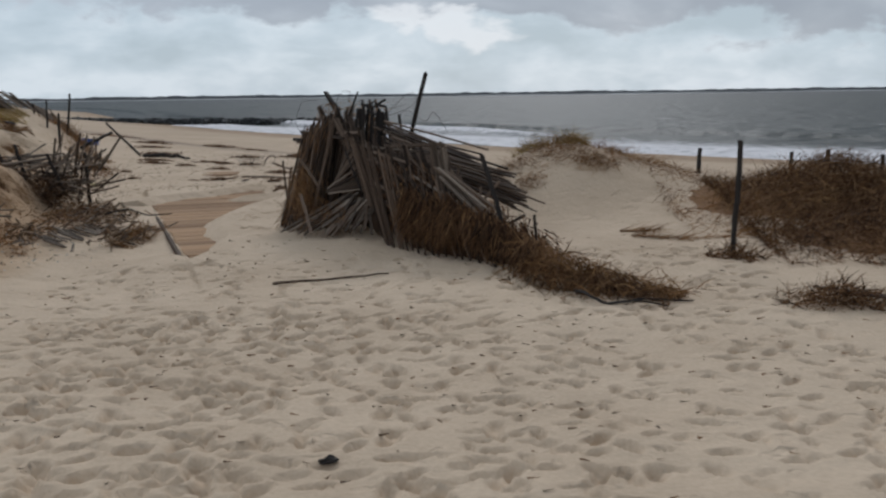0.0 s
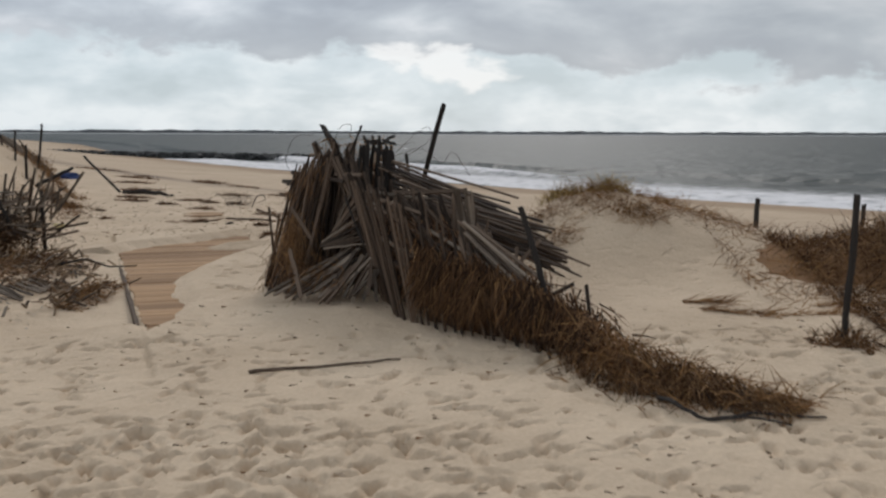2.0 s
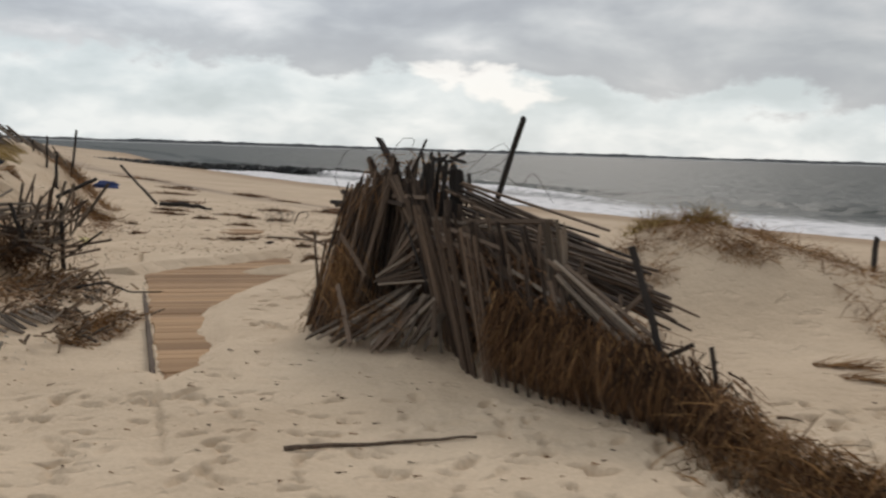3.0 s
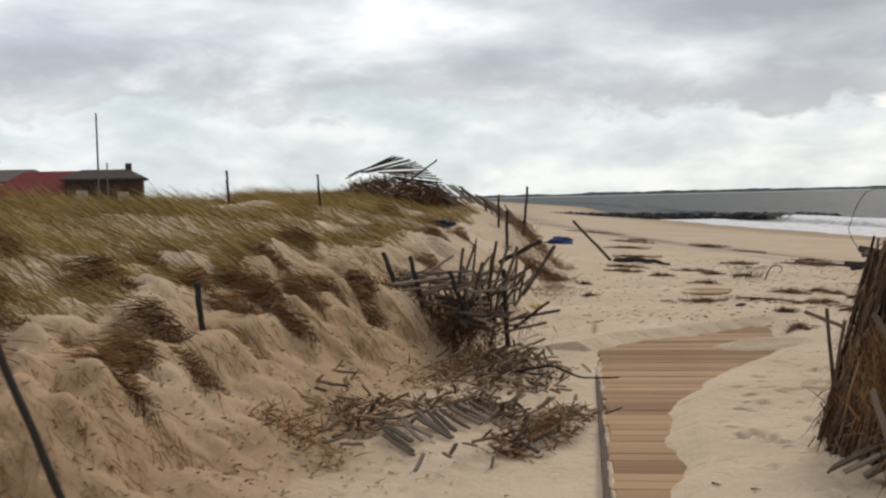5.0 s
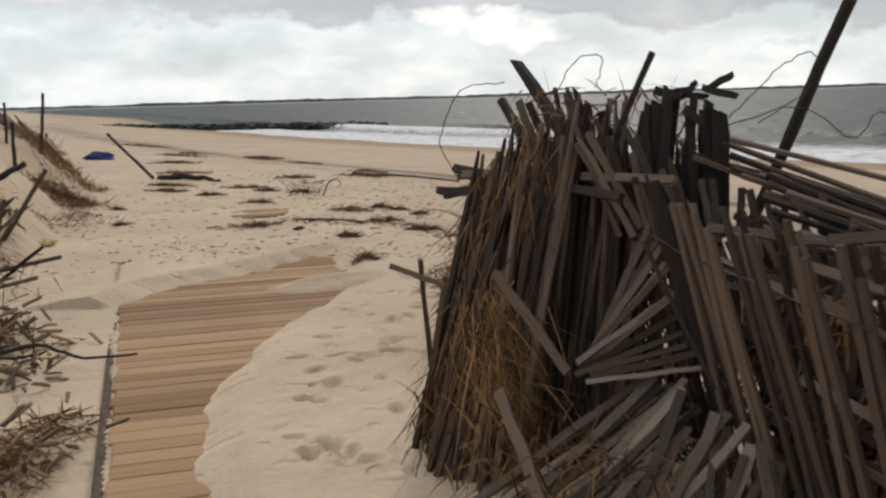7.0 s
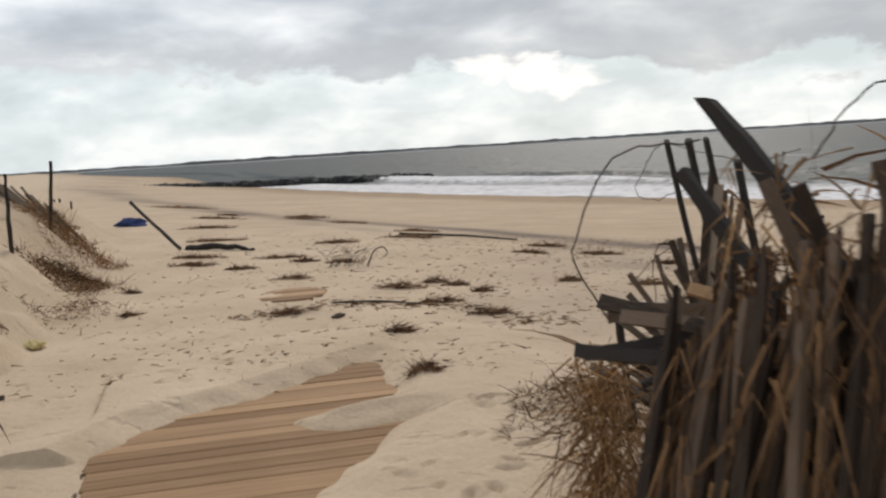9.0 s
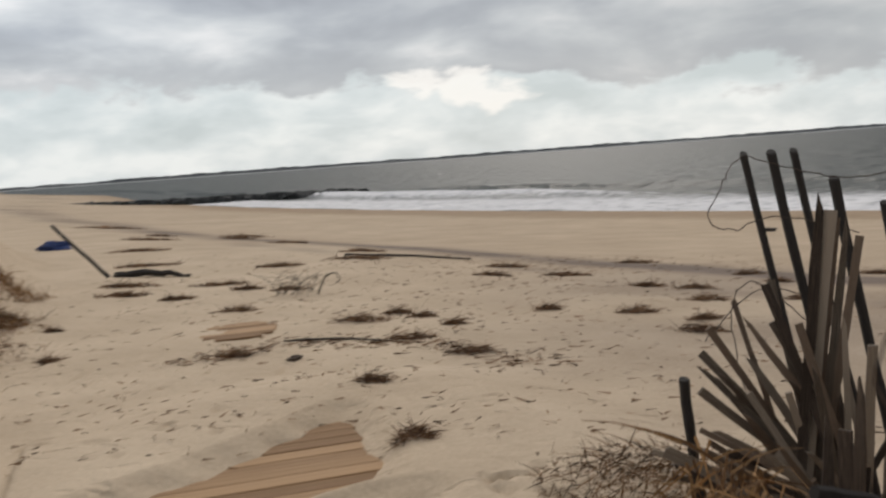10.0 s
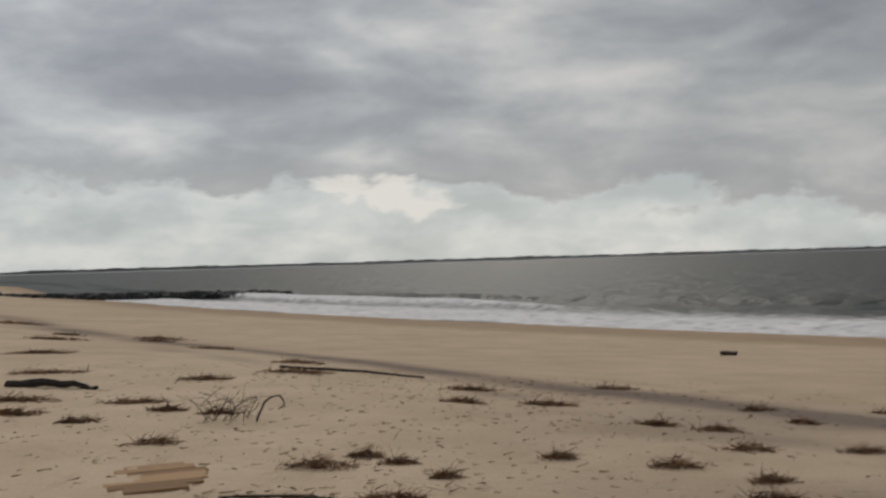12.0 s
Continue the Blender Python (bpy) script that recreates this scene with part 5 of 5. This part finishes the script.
BLUE = material("blue_tarpaulin", (0.02, 0.035, 0.11), (0.05, 0.08, 0.22), scale=6, rough=0.6, bump=0.5, fine=30)
BLACK = material("black_cloth", (0.012, 0.013, 0.018), (0.04, 0.042, 0.05), scale=6, rough=0.8, bump=0.5, fine=30)
FOAMY = material("yellowed_foam", (0.55, 0.47, 0.22), (0.75, 0.66, 0.38), scale=6, rough=0.9, bump=0.4, fine=30)
lump("tarpaulin", (-12.6, 34.2, ground_z(-12.6, 34.2) + 0.05), (1.0, 0.5, 0.55), BLUE, "crumpled blue tarpaulin lying on the sand", "tarpaulin", 3)
lump("black_cloth", (-8.4, 18.6, ground_z(-8.4, 18.6) + 0.02), (0.62, 0.3, 0.3), BLACK, "crumpled black cloth lying on the dune", "cloth", 4)
lump("foam_block", (-6.15, 17.0, ground_z(-6.15, 17.0) + 0.04), (0.26, 0.16, 0.2), FOAMY, "yellowed foam block stranded on the sand", "foam block", 5)

# straw and bark crumbs strewn over the dune's face
def face_root(r):
    y = r.uniform(7.5, 13.5)
    x = float(np.interp(y, TOE_Y, TOE_X)) - abs(r.gauss(0, 0.9)) + 0.25
    return (x, y, ground_z(x, y) + 0.006)


tagged(blades("dune_crumbs", strewn(1300, face_root, 411), (0.1, -0.1, 0.02), 0.034, 0.012, WRACK, 412, droop=0.05, spread=1.0, segs=2, flat=0.2), "brown straw and bark crumbs on the dune face", "straw", kind="stuff")

# ---- planks uncovered farther down ----
patch = thing("boardwalk", (-4.56, 19.4, ground_z(-4.56, 19.4) + 0.003), "short bare stretch of tan plank boardwalk", "boardwalk")
for k in range(7):
    u = (k - 3) / 3.6
    ob = part("plank", plank, patch)
    ob.matrix_basis = Matrix.LocRotScale(tuple(Matrix.Rotation(0.35, 3, "Z") @ Vector((0.05 * u, (k - 3) * 0.136, 0.004 * jit(1)))), Euler((0.0, 0.0, 0.35)), (0.72 * math.sqrt(1 - u * u) + jit(.04), 1, 1))

# ---- driftwood, branches, wrack on the beach ----
def branch(name, pts, r0, label, category, group, mat=DARKWOOD):
    line = smooth_line(pts, 5)
    rad = [r0 * (1 - 0.6 * k / len(line)) for k in range(len(line))]
    v, f_ = tube([p + Vector((jit(r0 * .4), jit(r0 * .4), jit(r0 * .3))) for p in line], rad, name, mat, 6)
    return tagged(mesh_object(name, v, f_, mat), label, category, group)


def on_sand(x, y, up_=0.01):
    return (x, y, ground_z(x, y) + up_)


branch("branch", [on_sand(1.02, 6.95), on_sand(1.05, 6.62, 0.06), on_sand(1.2, 6.45), on_sand(1.45, 6.5, 0.05), on_sand(1.78, 6.45)], 0.014, "thin dark branch lying on the sand", "branch", "branches")
branch("branch", [on_sand(1.2, 6.45), on_sand(1.4, 6.38, 0.04), on_sand(1.6, 6.42)], 0.010, "thin dark branch lying on the sand", "branch", "branches")
branch("branch", [on_sand(-1.3, 7.62), on_sand(-0.9, 7.72, 0.012), on_sand(-0.4, 7.86)], 0.014, "long straight stick half sunk in sand", "stick", "branches", WOOD)
branch("branch", [(-4.15, 11.9, 0.12), (-3.9, 12.0, 0.16), (-3.65, 12.0, 0.09), (-3.38, 12.05, 0.10)], 0.014, "bent twig reaching over the boardwalk", "twig", "branches")
branch("branch", [(-4.15, 11.9, 0.12), (-3.95, 12.05, 0.10), (-4.0, 12.1, 0.25)], 0.009, "bent twig reaching over the boardwalk", "twig", "branches")
branch("branch", [on_sand(-4.0, 18.75, 0.0), on_sand(-3.6, 18.72, 0.02), on_sand(-3.2, 18.6, 0.015), on_sand(-2.7, 18.3, -0.01)], 0.012, "long dark branch lying in wrack", "branch", "branches")
branch("branch", [on_sand(-8.0, 25.7), on_sand(-7.4, 25.6, 0.06), on_sand(-6.8, 25.5)], 0.07, "short dark log on the beach", "log", "branches")
branch("branch", [on_sand(-5.0, 29.6, 0.02), on_sand(-3.6, 29.0, 0.03), on_sand(-2.6, 28.7)], 0.03, "long thin pole on the beach", "pole", "branches")
branch("branch", [on_sand(-4.3, 22.3), (-4.2, 22.3, 0.17), (-4.08, 22.3, 0.22), (-4.02, 22.3, 0.14), (-4.08, 22.3, 0.09)], 0.012, "curled dark root standing on the beach", "root", "branches")
branch("branch", [on_sand(4.9, 37.9, 0.03), on_sand(5.3, 37.8, 0.05)], 0.08, "dark log end on the wet beach", "log", "branches")
for k in range(22):
    x, y = -4.55 + jit(.25), 22.4 + jit(.2)
    branch("branch", [on_sand(x, y), (x + jit(.12), y + jit(.1), 0.16 + jit(.06)), (x + jit(.3), y + jit(.1), 0.24 + jit(.12))], 0.004, "thin dry twig standing in wrack", "twig", "branches")
wr = random.Random(58)
FAR_WRACK = [(-9.93, 32.01, .66), (-12.25, 40.82, .47), (-7.37, 35.9, .52), (-9.58, 39.5, .53), (-4.81, 31.09, .52), (-4.6, 28.51, .54), (-5.7, 26.8, .49), (-2.03, 26.15, .35), (-2.18, 23.98, .27), (-1.23, 24.21, .37), (.23, 27.64, .3), (1.24, 24.31, .19),
             (-6.91, 23.04, .33), (-6.0, 24.15, .33), (-5.38, 23.24, .22), (-7.24, 24.16, .38), (-17.06, 49.3, 1.35), (-9.82, 41.3, .89), (-11.7, 37.7, .8), (-8.2, 27.6, .5), (3.2, 24.8, .4)]
NEAR_WRACK = [(1.29, 22.79, .17), (-.39, 22.14, .25), (.08, 21.77, .27), (-.15, 20.4, .28), (.85, 20.42, .21), (-6.13, 22.51, .2), (-4.76, 22.95, .24), (-4.98, 20.95, .27), (-3.41, 19.7, .32), (-3.13, 20.09, .14), (-2.9, 19.79, .17), (-2.54, 19.2, .12),
              (-1.66, 19.91, .16), (-.85, 19.58, .26), (-.47, 18.5, .22), (-.38, 19.04, .16), (-2.93, 18.55, .22), (-2.4, 17.94, .17), (-4.31, 18.21, .17), (-7.8, 21.13, .34), (-5.93, 18.39, .1), (-2.98, 16.48, .12), (-6.66, 20.16, .09), (-2.62, 15.1, .12)]
CLUMPS = [(x, y, a_ * 1.15, a_ * 0.62) for x, y, a_ in FAR_WRACK + NEAR_WRACK]
for k, (x, y, a_, b_) in enumerate(CLUMPS):
    cores = [(x + a_ * wr.uniform(-0.42, 0.42), y + b_ * wr.uniform(-0.35, 0.35), wr.uniform(0.30, 0.46)) for _ in range(2 + int(6 * a_))]

    def place(r, cores=cores, a_=a_, b_=b_):
        cx, cy, part_ = cores[r.randrange(len(cores))]
        px, py = cx + a_ * part_ * max(-1.5, min(1.5, r.gauss(0, 1))), cy + b_ * part_ * max(-1.5, min(1.5, r.gauss(0, 1)))
        return (px, py, ground_z(px, py) + 0.004 + 0.10 * part_ * r.random() * math.exp(-((px - cx) / (a_ * part_)) ** 2))
    n_ = int(150 + 330 * a_)
    tagged(blades("wrack_clump", strewn(n_, place, 300 + k), (0.4, -0.1, 0.12), 0.10 + 0.07 * a_, 0.008 + (0.005 if y > 22 else 0), WRACK, 350 + k, droop=0.45, spread=1.0, segs=3, flat=0.38, core=(cores[0][0], cores[0][1], a_ * 0.15, b_ * 0.18, 0.05 + 0.05 * a_)), "dark dried wrack clump on the beach", "wrack", "wrack clumps")


def fleck_root(r):
    x, y = r.gauss(-2.8, 2.8), 15.0 + 15 * r.random() ** 1.3
    return (x, y, ground_z(x, y) + 0.004)


def trail_root(r):
    f = r.random()
    x, y = np.interp(f, [0, .3, .6, 1], [-4.76, -3.89, -2.9, -1.82]) + r.gauss(0, .10), np.interp(f, [0, .3, .6, 1], [17.99, 18.76, 18.5, 17.33]) + r.gauss(0, .16)
    return (x, y, ground_z(x, y) + 0.006)


tagged(blades("wrack_flecks", strewn(2600, fleck_root, 62), (0.4, -0.2, 0.05), 0.08, 0.011, WRACK, 63, droop=0.05, spread=1.0, segs=2, flat=0.12), "scattered dark flecks of wrack on the beach", "wrack", kind="stuff")
tagged(blades("wrack_trail", strewn(420, trail_root, 64), (0.6, -0.2, 0.1), 0.13, 0.012, WRACK, 65, droop=0.1, spread=0.9, segs=2, flat=0.15), "thin trail of dark wrack on the beach", "wrack", kind="stuff")
tagged(blades("sand_flecks", strewn(800, lambda r: (lambda x, y: (x, y, ground_z(x, y) + 0.003))(r.uniform(-3.4, 3.0), r.uniform(1.8, 9.5)), 66), (0.7, 0.0, 0.0), 0.045, 0.012, WRACK, 67, droop=0.02, spread=0.6, segs=2, flat=0.2), "small dark twigs and shell bits on trodden sand", "flecks", kind="stuff")
SHELL = material("pale_shell", (0.42, 0.36, 0.28), (0.62, 0.55, 0.46), scale=20, rough=0.6, bump=0.2, fine=60)
tagged(blades("shell_bits", strewn(220, lambda r: (lambda x, y: (x, y, ground_z(x, y) + 0.006))(r.gauss(-4.2, 0.35), r.gauss(9.3, 0.5)), 68), (0.5, -0.4, 0.1), 0.035, 0.022, SHELL, 69, droop=0.05, spread=1.0, segs=2), "pale shell bits at the dune foot", "shells", kind="stuff")
lump("driftwood_chip", on_sand(-0.30, 3.55, 0.01), (0.10, 0.05, 0.07), DARKWOOD, "small dark driftwood chip on trodden sand", "driftwood", 7)
lump("driftwood_chip", on_sand(-3.75, 17.95, 0.01), (0.16, 0.1, 0.1), WOOD, "small brown driftwood chip on the beach", "driftwood", 8)

# ---- houses beyond the dune ----
BRICKRED = material("red_roof_shingle", (0.16, 0.035, 0.03), (0.24, 0.06, 0.05), scale=2, rough=0.9, bump=0.3, fine=12)
CREAM = material("cream_render", (0.55, 0.53, 0.48), (0.68, 0.66, 0.61), scale=1, rough=0.9, bump=0.1, fine=10)
BROWNWALL = material("dark_brown_shingle", (0.035, 0.025, 0.022), (0.08, 0.055, 0.045), scale=2, rough=0.9, bump=0.3, fine=12)
GREYROOF = material("grey_roof_shingle", (0.10, 0.085, 0.08), (0.17, 0.14, 0.13), scale=2, rough=0.9, bump=0.3, fine=12)
DARKROOF = material("dark_roof_shingle", (0.05, 0.036, 0.033), (0.10, 0.075, 0.068), scale=2, rough=0.9, bump=0.3, fine=12)
GLASS = material("dark_window_glass", (0.25, 0.27, 0.30), (0.40, 0.42, 0.45), scale=1, rough=0.15, bump=0, fine=4)
STEEL = material("grey_pole", (0.10, 0.10, 0.10), (0.18, 0.18, 0.17), scale=3, rough=0.6, bump=0, fine=10)


def box(name, lo, hi, mat, parent, bevel=0.02):
    bm = bmesh.new()
    bmesh.ops.create_cube(bm, size=1)
    for v in bm.verts:
        v.co = Vector([lo[k] + (v.co[k] + 0.5) * (hi[k] - lo[k]) for k in range(3)])
    bmesh.ops.bevel(bm, geom=bm.edges[:], offset=bevel, segments=1, affect="EDGES")
    me = bpy.data.meshes.new(name)
    bm.to_mesh(me), bm.free()
    me.materials.append(mat)
    return part(name, me, parent)


def hip_roof(w, d, z0, z1, over, ridge, mat, parent):
    x, y = w / 2 + over, d / 2 + over
    v = [(-x, -y, z0), (x, -y, z0), (x, y, z0), (-x, y, z0), (-ridge, 0, z1), (ridge, 0, z1), (-x, -y, z0 - .2), (x, -y, z0 - .2), (x, y, z0 - .2), (-x, y, z0 - .2)]
    f = [(0, 1, 5, 4), (1, 2, 5), (2, 3, 4, 5), (3, 0, 4), (6, 7, 1, 0), (7, 8, 2, 1), (8, 9, 3, 2), (9, 6, 0, 3), (9, 8, 7, 6)]
    ob = mesh_object("roof", v, f, mat)
    ob.parent = parent
    return ob


def house(place, turn, w, d, eave, top, ridge, wall_mat, roof_mat, label, windows, chimney):
    h = thing("house", place, label, "house", "far houses")
    h.rotation_euler = (0, 0, turn)
    box("wall", (-w / 2, -d / 2, 0), (w / 2, d / 2, eave), wall_mat, h)
    roof = hip_roof(w, d, eave + 0.2, top, 0.5, ridge, roof_mat, h)
    for wx, wz, ww, wh in windows:
        win = box("window", (wx, -d / 2 - 0.06, wz), (wx + ww, -d / 2 + 0.05, wz + wh), CREAM, h)
        pane = box("pane", (wx + .08, -d / 2 - 0.09, wz + .08), (wx + ww - .08, -d / 2 - 0.062, wz + wh - .08), GLASS, h, 0.005)
        pane.parent = win
    if chimney:
        c_ = box("chimney", (chimney - .35, -.3, eave), (chimney + .35, .3, top + 0.7), roof_mat, h)
        c_.parent = roof
    return h


house((-99.3, 91.8, 0), radians(45), 14, 9, 2.6, 5.7, 3.0, CREAM, BRICKRED, "low cream house with a hipped red roof", [(-5.2, 1.0, 1.1, 1.2), (-2.6, 1.0, 1.1, 1.2), (0.2, 1.0, 1.1, 1.2), (3.2, 1.0, 1.6, 1.2)], 0)
house((-92.5, 93.5, 0), radians(42), 8.4, 6.5, 4.4, 5.7, 2.6, BROWNWALL, DARKROOF, "dark brown shingled house beyond the dune", [(-3.0, 2.0, 1.2, 1.2), (1.5, 2.0, 1.2, 1.0)], 2.6)
house((-112, 97, 0), radians(45), 9, 8, 4.6, 6.4, 2.5, CREAM, GREYROOF, "cream house with a grey roof behind others", [(-1.0, 3.2, 1.0, 1.0)], 0)


def pole(p, high, rad, label, arm=None):
    t_ = thing("utility_pole", p, label, "pole", "far poles")
    v, f_ = tube([(0, 0, -0.5), (0.02, 0, high * 0.5), (0, 0, high)], [rad, rad * .9, rad * .7], "shaft", STEEL, 8)
    o = mesh_object("shaft", v, f_, STEEL)
    o.parent = t_
    if arm:
        v, f_ = tube(smooth_line([(0, 0, high * 0.78), (arm * 0.5, 0, high * 0.86), (arm, 0, high * 0.86)]), 0.06, "arm", STEEL, 6)
        o = mesh_object("arm", v, f_, STEEL)
        o.parent = t_
        o = box("lamp_head", (arm - 0.1, -.15, high * .86 - .08), (arm + 0.7, .15, high * .86 + .08), STEEL, t_)
    return t_


pole((-90.3, 90.3, 0), 11.9, 0.13, "tall thin utility pole beyond the dune")
pole((-88.6, 90, 0), 6.3, 0.10, "shorter utility pole beyond the dune")
pole((-99.5, 82.2, 0), 7.6, 0.11, "street lamp with a curved arm beyond the dune", 2.2)
